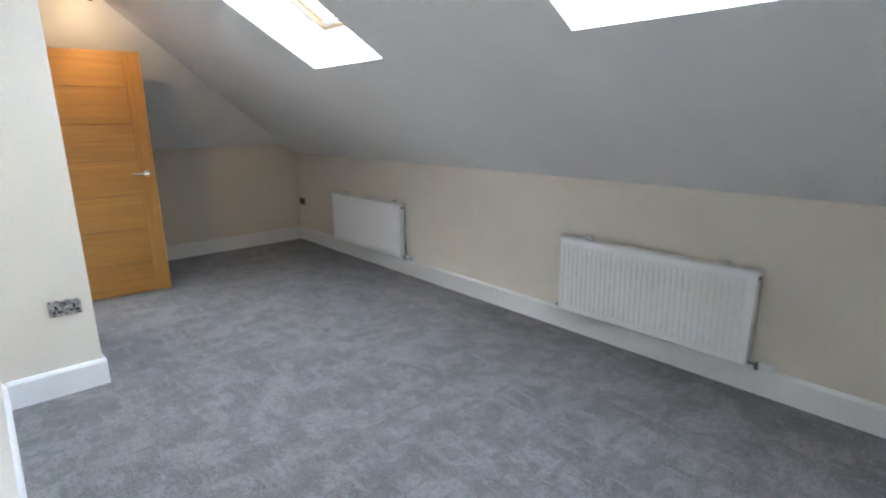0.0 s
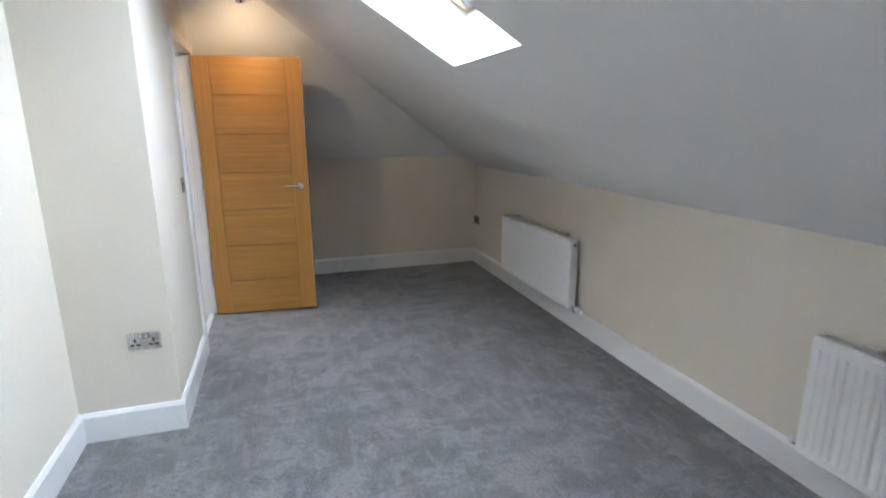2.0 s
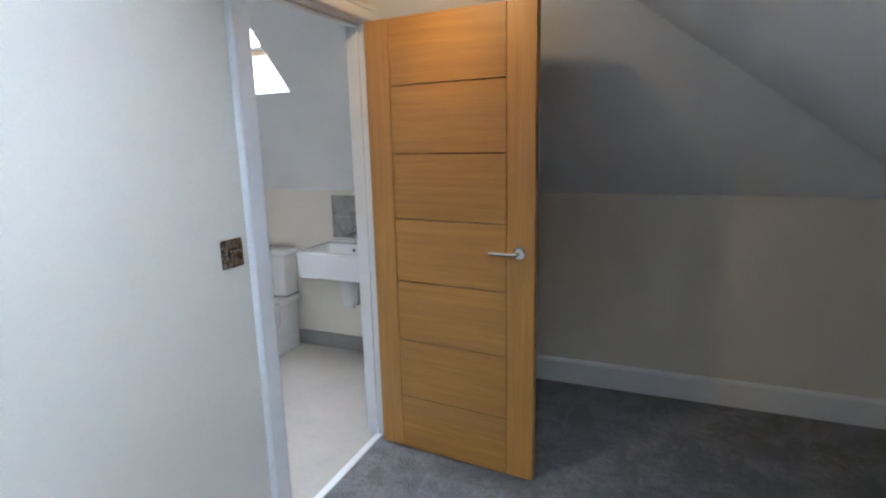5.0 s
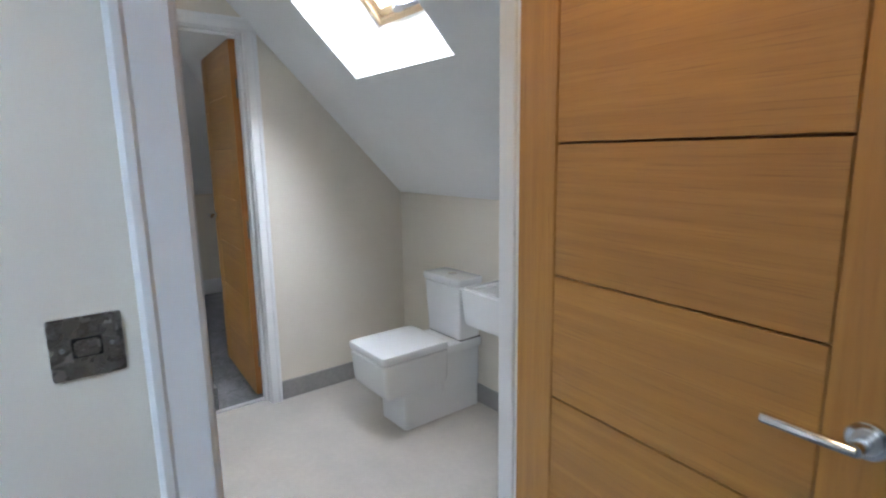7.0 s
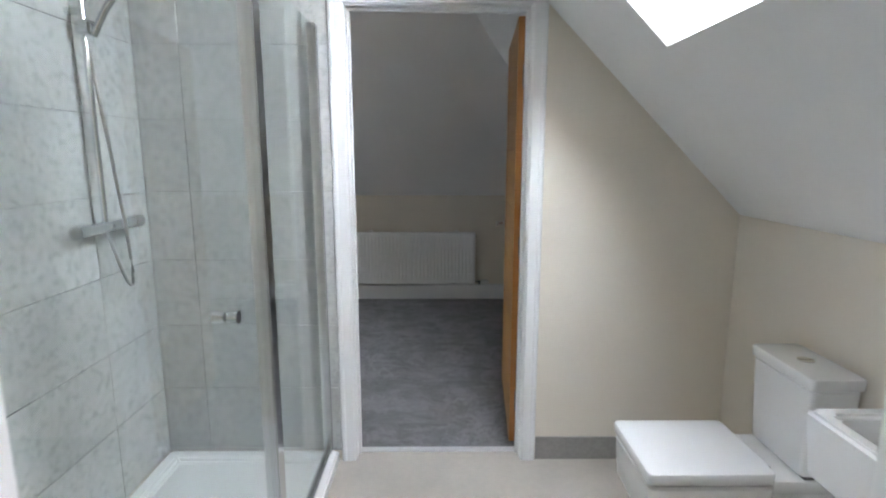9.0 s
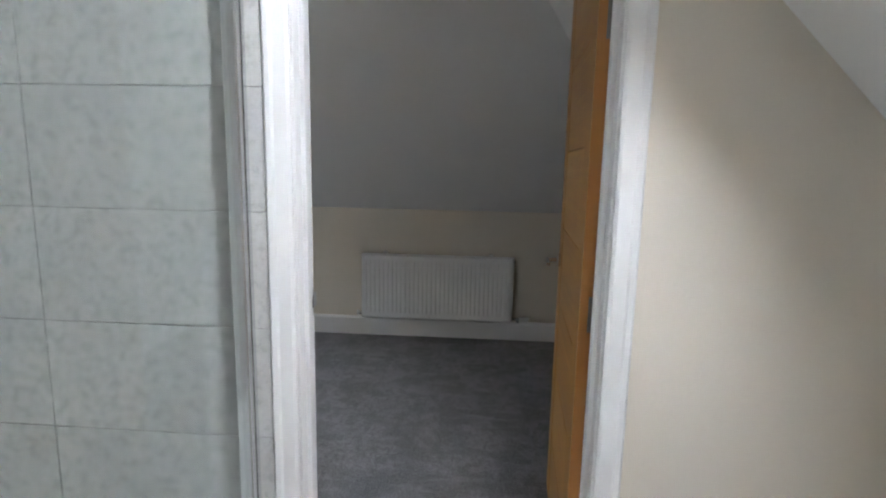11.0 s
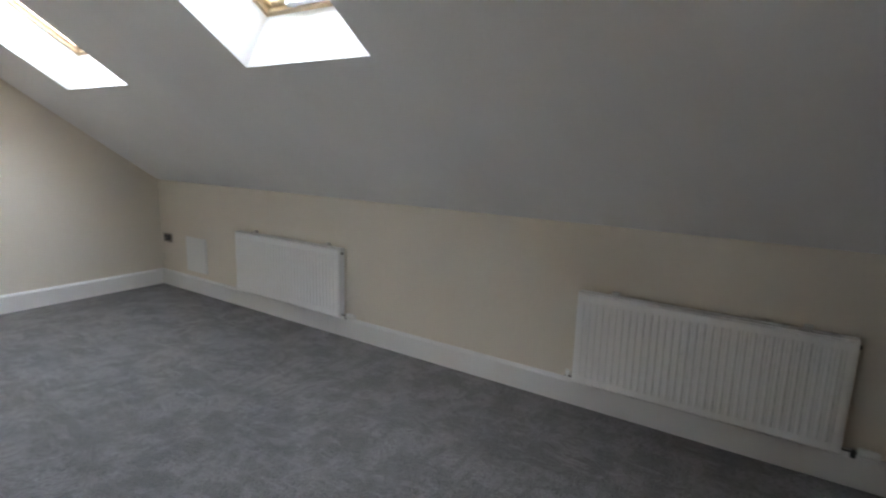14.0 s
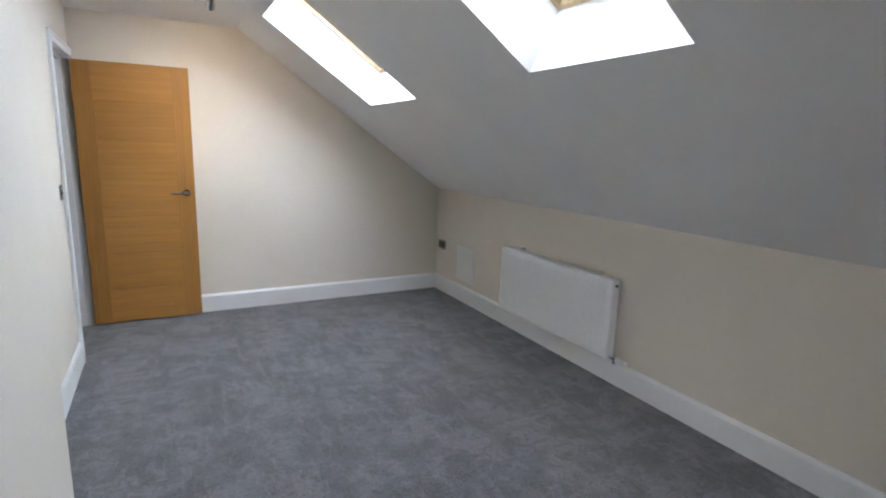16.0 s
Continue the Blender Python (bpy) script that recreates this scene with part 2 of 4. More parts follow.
def rod_bm(a, b, r, segs=16, r2=None, bm=None):
    a, b = Vector(a), Vector(b)
    own = bmesh.new()
    bmesh.ops.create_cone(own, cap_ends=True, segments=segs, radius1=r, radius2=r if r2 is None else r2, depth=(b - a).length)
    turn = (b - a).to_track_quat("Z", "Y").to_matrix().to_4x4()
    bmesh.ops.transform(own, matrix=Matrix.Translation((a + b) / 2) @ turn, verts=own.verts)
    return joined(bm, own)


def tube_bm(points, r, segs=10, bm=None):
    own = bmesh.new()
    rings = []
    pts = [Vector(p) for p in points]
    for i, p in enumerate(pts):
        d = (pts[min(i + 1, len(pts) - 1)] - pts[max(i - 1, 0)]).normalized()
        q = d.to_track_quat("Z", "Y")
        rings.append([own.verts.new(p + q @ Vector((r * math.cos(a), r * math.sin(a), 0))) for a in [2 * math.pi * k / segs for k in range(segs)]])
    for a, b in zip(rings, rings[1:]):
        for k in range(segs):
            own.faces.new((a[k], a[(k + 1) % segs], b[(k + 1) % segs], b[k]))
    own.faces.new(rings[0][::-1])
    own.faces.new(rings[-1])
    bmesh.ops.recalc_face_normals(own, faces=own.faces)
    return joined(bm, own)


def round_bm(levels, r, bm=None, steps=5):
    """A body with rounded upright corners through levels of (z, x0, x1, y0, y1)."""
    own = bmesh.new()
    rings = []
    for z, x0, x1, y0, y1 in levels:
        q = min(r, (x1 - x0) / 2.01, (y1 - y0) / 2.01)
        ring = []
        for cx, cy, a0 in ((x1 - q, y1 - q, 0), (x0 + q, y1 - q, 90), (x0 + q, y0 + q, 180), (x1 - q, y0 + q, 270)):
            for k in range(steps + 1):
                a = radians(a0 + 90 * k / steps)
                ring.append(own.verts.new((cx + q * math.cos(a), cy + q * math.sin(a), z)))
        rings.append(ring)
    n = len(rings[0])
    for a, b in zip(rings, rings[1:]):
        for k in range(n):
            own.faces.new((a[k], a[(k + 1) % n], b[(k + 1) % n], b[k]))
    own.faces.new(rings[0][::-1])
    own.faces.new(rings[-1])
    bmesh.ops.recalc_face_normals(own, faces=own.faces)
    return joined(bm, own)


def puffed(z0, z1, x0, x1, y0, y1, e):
    """Levels of a slab whose top and foot edges are eased by e."""
    return [(z0, x0 + e, x1 - e, y0 + e, y1 - e), (z0 + e * 0.3, x0 + e * 0.3, x1 - e * 0.3, y0 + e * 0.3, y1 - e * 0.3), (z0 + e, x0, x1, y0, y1), (z1 - e, x0, x1, y0, y1),
            (z1 - e * 0.3, x0 + e * 0.3, x1 - e * 0.3, y0 + e * 0.3, y1 - e * 0.3), (z1, x0 + e, x1 - e, y0 + e, y1 - e)]


def mesh_ob(name, bm, mat, smooth=False):
    mesh = bpy.data.meshes.new(name)
    bm.to_mesh(mesh)
    bm.free()
    mesh.materials.append(mat)
    if smooth:
        for p in mesh.polygons:
            p.use_smooth = True
        mesh.set_sharp_from_angle(angle=radians(35))
    return new(name, mesh)


def part(name, bm, mat, parent, label="", smooth=False):
    ob = mesh_ob(name, bm, mat, smooth)
    ob.parent = parent
    return tagged(ob, label) if label else ob


def thing(name, m, label, category, group="", kind=""):
    ob = new(name)
    ob.matrix_world = m
    return tagged(ob, label, category, group, kind)


def structure(name, bm, mat, label="", category=""):
    return tagged(mesh_ob(name, bm, mat), label, category, "", "structure")


# ---- plan ----
EAST, WEST, NORTH = 2.593, -4.87, 6.40          # knee wall faces
KNEE_E, KNEE_W, KNEE_N = 1.065, 1.04, 1.17     # knee wall heights
RISE_E, RISE_W, RISE_N = 0.627, 0.70, 1.0      # slopes of the ceiling
CEIL = 2.35
TOP_E, TOP_W, TOP_N = EAST - (CEIL - KNEE_E) / RISE_E, WEST + (CEIL - KNEE_W) / RISE_W, NORTH - (CEIL - KNEE_N) / RISE_N
SOUTH_1, SOUTH_2 = -1.3, -0.09
JOG_Y, JOG_X = 3.72, -0.449
BACK = JOG_Y + 0.084              # tiled face of the shower's back wall
DOOR_H, DOOR_H2 = 2.0, 2.036   # clear heights of the doorways
D1, D2, D3 = (4.700, 5.462), (4.683, 5.453), (-0.05, 0.712)


def yz_wall(name, x0, x1, y0, y1, opening, label, high=DOOR_H):
    """A wall along y that follows the north slope, with a doorway cut through it."""
    poly = [(y0, 0)]
    if opening:
        a, b = opening[0] - 0.026, opening[1] + 0.026
        poly += [(a, 0), (a, high + 0.026), (b, high + 0.026), (b, 0)]
    poly += [(y1, 0)]
    if y1 > TOP_N:
        poly += [(y1, KNEE_N + (NORTH - y1) * RISE_N), (TOP_N, CEIL)]
    else:
        poly += [(y1, CEIL)]
    poly += [(y0, CEIL)]
    return structure(name, prism_bm(poly, "x", x0, x1), CREAM, label, "wall")


# floors
structure("floor_1", prism_bm([(-0.525, -1.4), (2.71, -1.4), (2.71, 6.5), (-0.04, 6.5), (-0.04, 3.77), (-0.525, 3.77)], "z", -0.12, 0), CARPET,
          "grey twist pile carpet with tread marks", "carpet")
structure("floor_2", prism_bm([(-4.97, -0.19), (-0.525, -0.19), (-0.525, 3.77), (-2.075, 3.77), (-2.075, 6.5), (-4.97, 6.5)], "z", -0.12, 0), CARPET,
          "grey twist pile carpet with faint lanes", "carpet")
structure("floor_3", box_bm(-2.075, -0.04, 3.77, 6.5, -0.12, 0), FLOOR_TILE, "pale beige stone-effect bathroom floor", "floor")

# walls
yz_wall("wall_1", -0.10, 0.0, JOG_Y + 0.07, NORTH, D1, "cream painted wall with the bathroom doorway")
yz_wall("wall_2", -2.12, -2.0, 3.10, NORTH, D2, "cream painted wall with the second bathroom doorway", DOOR_H2)
yz_wall("wall_3", -1.845, -1.745, SOUTH_2, 3.10, D3, "cream painted wall with a doorway by the corner")
structure("wall_4", box_bm(-2.0, 0.0, JOG_Y, JOG_Y + 0.07, 0, CEIL), CREAM, "cream painted wall end with a double socket", "wall")
structure("wall_5", box_bm(JOG_X - 0.1, JOG_X, SOUTH_1, JOG_Y, 0, CEIL), CREAM, "cream painted side wall", "wall")
structure("wall_6", box_bm(-2.0, -1.745, 3.10, 3.20, 0, CEIL), CREAM, "short cream wall return", "wall")
structure("wall_7", prism_bm([(WEST, 0), (JOG_X - 0.1, 0), (JOG_X - 0.1, CEIL), (TOP_W, CEIL), (WEST, KNEE_W)], "y", SOUTH_2 - 0.1, SOUTH_2), CREAM,
          "cream gable wall under the sloping ceiling", "wall")
structure("wall_8", prism_bm([(JOG_X - 0.1, 0), (EAST, 0), (EAST, KNEE_E), (TOP_E, CEIL), (JOG_X - 0.1, CEIL)], "y", SOUTH_1 - 0.1, SOUTH_1), CREAM,
          "cream end wall under the sloping ceiling", "wall")
structure("wall_east", box_bm(EAST, EAST + 0.1, SOUTH_1 - 0.1, NORTH + 0.1, 0, KNEE_E + 0.03), CREAM, "low cream knee wall", "wall")
structure("wall_west", box_bm(WEST - 0.1, WEST, SOUTH_2 - 0.1, NORTH + 0.1, 0, KNEE_W + 0.03), CREAM, "low cream knee wall", "wall")
structure("wall_north", box_bm(WEST, EAST, NORTH, NORTH + 0.1, 0, KNEE_N + 0.03), CREAM, "low cream knee wall", "wall")

# ceilings: a flat middle and three slopes with window openings
structure("ceiling_1", box_bm(TOP_W, TOP_E, SOUTH_1 - 0.1, TOP_N, CEIL, CEIL + 0.05), WHITE_PAINT, "flat white plaster ceiling", "ceiling")


def slope(name, base, along, up, length, height, holes, label):
    """A plaster sheet with its lower edge at base, running along and climbing up; holes are (a0, a1, b0, b1) along and up it."""
    base, along, up = Vector(base), Vector(along).normalized(), Vector(up).normalized()
    out = along.cross(up)
    if out.z < 0:
        out = -out
    xs = sorted({-0.0, length, *(h[0] for h in holes), *(h[1] for h in holes)})
    ys = sorted({-0.03, height, *(h[2] for h in holes), *(h[3] for h in holes)})
    bm = bmesh.new()
    grid = {}

    def at(i, j, k):
        if (i, j, k) not in grid:
            grid[i, j, k] = bm.verts.new(base + along * xs[i] + up * ys[j] + out * (0.03 * k))
        return grid[i, j, k]

    def solid(i, j):
        if not (0 <= i < len(xs) - 1 and 0 <= j < len(ys) - 1):
            return False
        cx, cy = (xs[i] + xs[i + 1]) / 2, (ys[j] + ys[j + 1]) / 2
        return not any(h[0] < cx < h[1] and h[2] < cy < h[3] for h in holes)
    for i in range(len(xs) - 1):
        for j in range(len(ys) - 1):
            if not solid(i, j):
                continue
            for k in (0, 1):
                bm.faces.new([at(i, j, k), at(i + 1, j, k), at(i + 1, j + 1, k), at(i, j + 1, k)])
            for di, dj, p, q in ((-1, 0, (i, j), (i, j + 1)), (1, 0, (i + 1, j), (i + 1, j + 1)), (0, -1, (i, j), (i + 1, j)), (0, 1, (i, j + 1), (i + 1, j + 1))):
                if not solid(i + di, j + dj):
                    bm.faces.new([at(*p, 0), at(*q, 0), at(*q, 1), at(*p, 1)])
    bmesh.ops.recalc_face_normals(bm, faces=bm.faces)
    structure(name, bm, WHITE_PAINT, label, "ceiling")
    return base, along, up, out


def loft_bm(inner, outer, thick, centre):
    """Four boards between two rings of four corners, with thickness outwards; centre is the way through."""
    bm = bmesh.new()
    rings = []
    for ring, grow in ((inner, 0), (outer, 0), (outer, thick), (inner, thick)):
        mid = sum((Vector(p) for p in ring), Vector()) / 4
        lift = (Vector(outer[0]) - Vector(inner[0])).project(centre) * 0.14 if grow and ring is inner else Vector()
        rings.append([bm.verts.new(Vector(p) + (Vector(p) - mid).normalized() * grow * 1.4 + lift) for p in ring])
    for a, b in ((0, 1), (1, 2), (2, 3), (3, 0)):
        for k in range(4):
            bm.faces.new((rings[a][k], rings[a][(k + 1) % 4], rings[b][(k + 1) % 4], rings[b][k]))
    bmesh.ops.recalc_face_normals(bm, faces=bm.faces)
    return bm


LAMPS = []


def skylight(name, plane, hole, foot, far, label):
    """A roof window: splayed white reveal, pine frame and sash, pane, and the bar along its foot."""
    base, along, up, out = plane
    a0, a1, b0, b1 = hole
    depth, splay = 0.23, 0.13
    fa0, fa1, fb0, fb1 = a0 + splay, a1 - far, b0 + foot, b1 - 0.06

    def p(a, b, n):
        return base + along * a + up * b + out * n
    win = thing(name, Matrix.Identity(4), label, "roof window", kind="structure")
    inner = [p(a0, b0, 0.0), p(a1, b0, 0.0), p(a1, b1, 0.0), p(a0, b1, 0.0)]
    rim = [p(fa0, fb0, depth), p(fa1, fb0, depth), p(fa1, fb1, depth), p(fa0, fb1, depth)]
    part("reveal", loft_bm(inner, rim, 0.03, out), WHITE_PAINT, win, "white plastered splayed reveal")
    turn = Matrix((along, up, out)).transposed().to_4x4()
    turn.translation = p(fa0, fb0, depth)
    w, h = fa1 - fa0, fb1 - fb0

    def bars(inset, wide, n0, n1):
        i, o = inset + wide, inset
        return (("side", o, i, o, h - o), ("side", w - i, w - o, o, h - o), ("rail", i, w - i, o, i), ("rail", i, w - i, h - i, h - o)), n0, n1

    def local(name_, x0, x1, y0, y1, z0, z1, mat, lab="", bev=0.003):
        bm = box_bm(x0, x1, y0, y1, z0, z1, bev)
        bmesh.ops.transform(bm, matrix=turn, verts=bm.verts)
        return part(name_, bm, mat, win, lab)
    for kind, inset, wide, n0, n1 in (("frame", -0.035, 0.05, -0.02, 0.09), ("sash", 0.017, 0.036, 0.0, 0.07)):
        rows, n0, n1 = bars(inset, wide, n0, n1)
        for side, x0, x1, y0, y1 in rows:
            local(kind + "_" + side, x0, x1, y0, y1, n0, n1, PINE, "lacquered pine")
    pane = local("pane", 0.06, w - 0.06, 0.06, h - 0.06, 0.03, 0.036, WINDOW_GLASS, "clear glass pane", 0)
    pane.visible_shadow = False
    local("handle_bar", 0.30 * w, w - 0.05, 0.02, 0.045, -0.022, -0.006, SATIN, "grey metal opening bar", 0.004)
    for x in (0.34 * w, w - 0.09):
        local("bracket", x, x + 0.04, 0.012, 0.055, -0.02, 0.006, SATIN, "grey bracket", 0.004)
    bm = box_bm(-0.6, w + 0.6, -0.8, h + 0.8, 0.40, 0.41)
    bmesh.ops.transform(bm, matrix=turn, verts=bm.verts)
    structure("backdrop", bm, OVERCAST, "bright white overcast sky outside a roof window", "sky")
    lamp = bpy.data.lights.new("window_daylight", "AREA")
    lamp.shape, lamp.size, lamp.size_y, lamp.energy, lamp.color = "RECTANGLE", w + 0.9, h + 1.8, SKY_WATTS[len(LAMPS)], SKY_COLOUR[len(LAMPS)]
    lo = new("window_daylight", lamp)
    m = turn.copy()
    m.translation = p((fa0 + fa1) / 2, (fb0 + fb1) / 2, depth + 0.14)
    lo.matrix_world = m
    LAMPS.append(lo)


def climb(rise):
    return math.sqrt(1 + rise * rise)


# east slope: along +y from the south end
B0_E = (EAST - 1.449) * climb(RISE_E)
HOLES_E = [(2.905 + 1.4, 3.695 + 1.4, B0_E, B0_E + 0.96), (0.87 + 1.4, 1.652 + 1.4, B0_E, B0_E + 0.96)]
EAST_SLOPE = slope("ceiling_2", (EAST, -1.4, KNEE_E), (0, 1, 0), (-1, 0, RISE_E), NORTH + 1.5, (EAST - TOP_E) * climb(RISE_E) + 0.02, HOLES_E,
                   "white sloping plaster ceiling with roof windows")
B0_W, B1_W = (-3.855 - WEST) * climb(RISE_W), (-3.812 - WEST) * climb(RISE_W)
HOLES_W = [(0.695 + 0.19, 1.545 + 0.19, B0_W, B0_W + 0.96), (2.788 + 0.19, 3.597 + 0.19, B1_W, B1_W + 0.96)]
WEST_SLOPE = slope("ceiling_3", (WEST, -0.19, KNEE_W), (0, 1, 0), (1, 0, RISE_W), NORTH + 0.29, (TOP_W - WEST) * climb(RISE_W) + 0.02, HOLES_W,
                   "white sloping plaster ceiling with roof windows")
B0_N = (NORTH - 5.80) * climb(RISE_N)
HOLES_N = [(-1.45 - WEST, -0.70 - WEST, B0_N, B0_N + 0.80)]
NORTH_SLOPE = slope("ceiling_4", (WEST, NORTH, KNEE_N), (1, 0, 0), (0, -1, RISE_N), EAST - WEST, (NORTH - TOP_N) * climb(RISE_N) + 0.02, HOLES_N,
                    "white sloping plaster ceiling with a roof window")
for n, (plane, hole, foot, far) in enumerate([(EAST_SLOPE, HOLES_E[0], 0.11, 0.13), (EAST_SLOPE, HOLES_E[1], 0.11, 0.13), (WEST_SLOPE, HOLES_W[0], 0.11, -0.10),
                                         (WEST_SLOPE, HOLES_W[1], 0.11, 0.13), (NORTH_SLOPE, HOLES_N[0], 0.12, 0.13)]):
    skylight("window_%d" % (n + 1), plane, hole, foot, far, "pine roof window with a deep white reveal")

# ---- skirtings ----
SK_H, SK_T = 0.152, 0.018


def skirting(a, b, side, mat=None, h=SK_H, t=SK_T, label="white moulded skirting board"):
    """A board along the wall line from a to b; side is the way that it faces."""
    a, b, side = Vector((*a, 0)), Vector((*b, 0)), Vector((*side, 0))
    shape = [(0, 0), (t, 0), (t, h - 0.020), (t * 0.90, h - 0.015), (t * 0.45, h - 0.002), (t * 0.35, h), (0, h)]
    bm = bmesh.new()
    ends = [[bm.verts.new(p + side * s + Vector((0, 0, z))) for s, z in shape] for p in (a, b)]
    bm.faces.new(ends[0])
    bm.faces.new(ends[1][::-1])
    n = len(shape)
    for i in range(n):
        bm.faces.new((ends[0][i], ends[0][(i + 1) % n], ends[1][(i + 1) % n], ends[1][i]))
    bmesh.ops.recalc_face_normals(bm, faces=bm.faces)
    return structure("baseboard", bm, mat or GLOSS, label, "skirting board")


T = SK_T
skirting((JOG_X, SOUTH_1), (JOG_X, JOG_Y), (1, 0))
skirting((JOG_X + T, JOG_Y), (T, JOG_Y), (0, -1))
skirting((0, JOG_Y), (0, D1[0] - 0.096), (1, 0))
skirting((0, D1[1] + 0.096), (0, NORTH), (1, 0))
skirting((T, NORTH), (EAST - T, NORTH), (0, -1))
skirting((EAST, SOUTH_1), (EAST, NORTH), (-1, 0))
skirting((JOG_X + T, SOUTH_1), (EAST - T, SOUTH_1), (0, 1))
skirting((WEST, SOUTH_2), (WEST, NORTH), (1, 0))
skirting((WEST + T, SOUTH_2), (-1.865, SOUTH_2), (0, 1))
skirting((-1.845, D3[1] + 0.072), (-1.845, 3.10 - T), (-1, 0))
skirting((-1.845, 3.10), (-2.12 - T, 3.10), (0, -1))
skirting((-2.12, 3.10), (-2.12, D2[0] - 0.072), (-1, 0))
skirting((-2.12, D2[1] + 0.072), (-2.12, NORTH), (-1, 0))
skirting((WEST + T, NORTH), (-2.12 - T, NORTH), (0, -1))
for a, b, side in (((-2.0, D2[1] + 0.076), (-2.0, NORTH), (1, 0)), ((-1.99, NORTH), (-0.11, NORTH), (0, -1)), ((-0.10, D1[1] + 0.096), (-0.10, NORTH), (-1, 0))):
    a3, b3 = Vector((*a, 0)), Vector((*b, 0))
    s3 = Vector((*side, 0)) * 0.01
    lo = [min(a3[i], b3[i], (a3 + s3)[i]) for i in range(2)]
    hi = [max(a3[i], b3[i], (a3 + s3)[i]) for i in range(2)]
    structure("baseboard", box_bm(lo[0], hi[0], lo[1], hi[1], 0, 0.112, 0.0015, 1), GREY_TILE, "grey stone-effect tile skirting", "skirting")

# ---- doors ----


def door_frame(name, x0, x1, span, hinge_face, hinge_end, label, high=DOOR_H, seal=False, aw=0.064):
    """Lining, stops and architraves round a doorway through a wall along y. hinge_face: x of the face on which the leaf hangs."""
    y0, y1 = span
    f = thing(name, pose((x0 + x1) / 2, (y0 + y1) / 2, 0), label, "door frame", kind="structure")
    cx, cy = (x0 + x1) / 2, (y0 + y1) / 2
    g = 0.024

    def b(n_, xa, xb, ya, yb, za, zb, bev=0.002, mat=GLOSS, lab=""):
        return part(n_, box_bm(xa - cx, xb - cx, ya - cy, yb - cy, za, zb, bev), mat, f, lab)
    b("jamb", x0 - 0.003, x1 + 0.003, y0 - g, y0, 0, high)
    b("jamb", x0 - 0.003, x1 + 0.003, y1, y1 + g, 0, high)
    b("head", x0 - 0.003, x1 + 0.003, y0 - g, y1 + g, high, high + g)
    away = 1 if hinge_face > cx else -1
    s0 = hinge_face - away * 0.046
    s1 = s0 - away * 0.035
    sa, sb = min(s0, s1), max(s0, s1)
    b("stop", sa, sb, y0, y0 + 0.012, 0, high - 0.012)
    b("stop", sa, sb, y1 - 0.012, y1, 0, high - 0.012)
    b("stop", sa, sb, y0, y1, high - 0.012, high)
    for face, d in ((x0, -1), (x1, 1)):
        for y_in, y_out in ((y0 - 0.006, y0 - 0.006 - aw), (y1 + 0.006, y1 + 0.006 + aw)):
            s = 1 if y_out > y_in else -1
            shape = [(0, 0), (0.012, 0), (0.016, 0.008), (0.016, aw - 0.024), (0.020, aw - 0.018), (0.020, aw - 0.006), (0.014, aw), (0, aw)]
            poly = [(face + d * (0.004 + q[0]) - cx, y_in + s * q[1] - cy) for q in shape]
            part("architrave", prism_bm(poly, "z", 0, high + 0.006), GLOSS, f)
        shape = [(0.004, 0), (0.016, 0), (0.020, 0.008), (0.020, 0.040), (0.024, 0.046), (0.024, 0.058), (0.018, 0.064), (0.004, 0.064)]
        poly = [(face + d * q[0] - cx, high + 0.006 + q[1]) for q in shape]
        part("architrave", prism_bm(poly, "y", y0 - 0.006 - aw - cy, y1 + 0.006 + aw - cy), GLOSS, f)
    latch = y0 if hinge_end == 1 else y1
    s = 1 if hinge_end == 1 else -1
    px = hinge_face - away * 0.022
    if seal:
        b("seal_strip", px - 0.010, px + 0.010, min(latch, latch + s * 0.002), max(latch, latch + s * 0.002), 0.01, high - 0.004, 0.0006, SEAL, "brown fire seal strip in the rebate")
    plate = b("strike_plate", px - 0.013, px + 0.013, min(latch, latch + s * 0.0035), max(latch, latch + s * 0.0035), 0.985, 1.055, 0.0008, SATIN, "satin steel strike plate")
    part("strike_lip", box_bm(hinge_face - cx - 0.012, hinge_face - cx + 0.012, min(latch, latch + s * 0.004) - cy, max(latch, latch + s * 0.004) - cy, 1.0, 1.04, 0.001), SATIN, f, "satin steel lip")
    part("latch_hole", box_bm(px - 0.007 - cx, px + 0.007 - cx, latch + s * 0.0032 - 0.001 - cy, latch + s * 0.0032 + 0.001 - cy, 1.0, 1.035), BLACK, f)
    return f


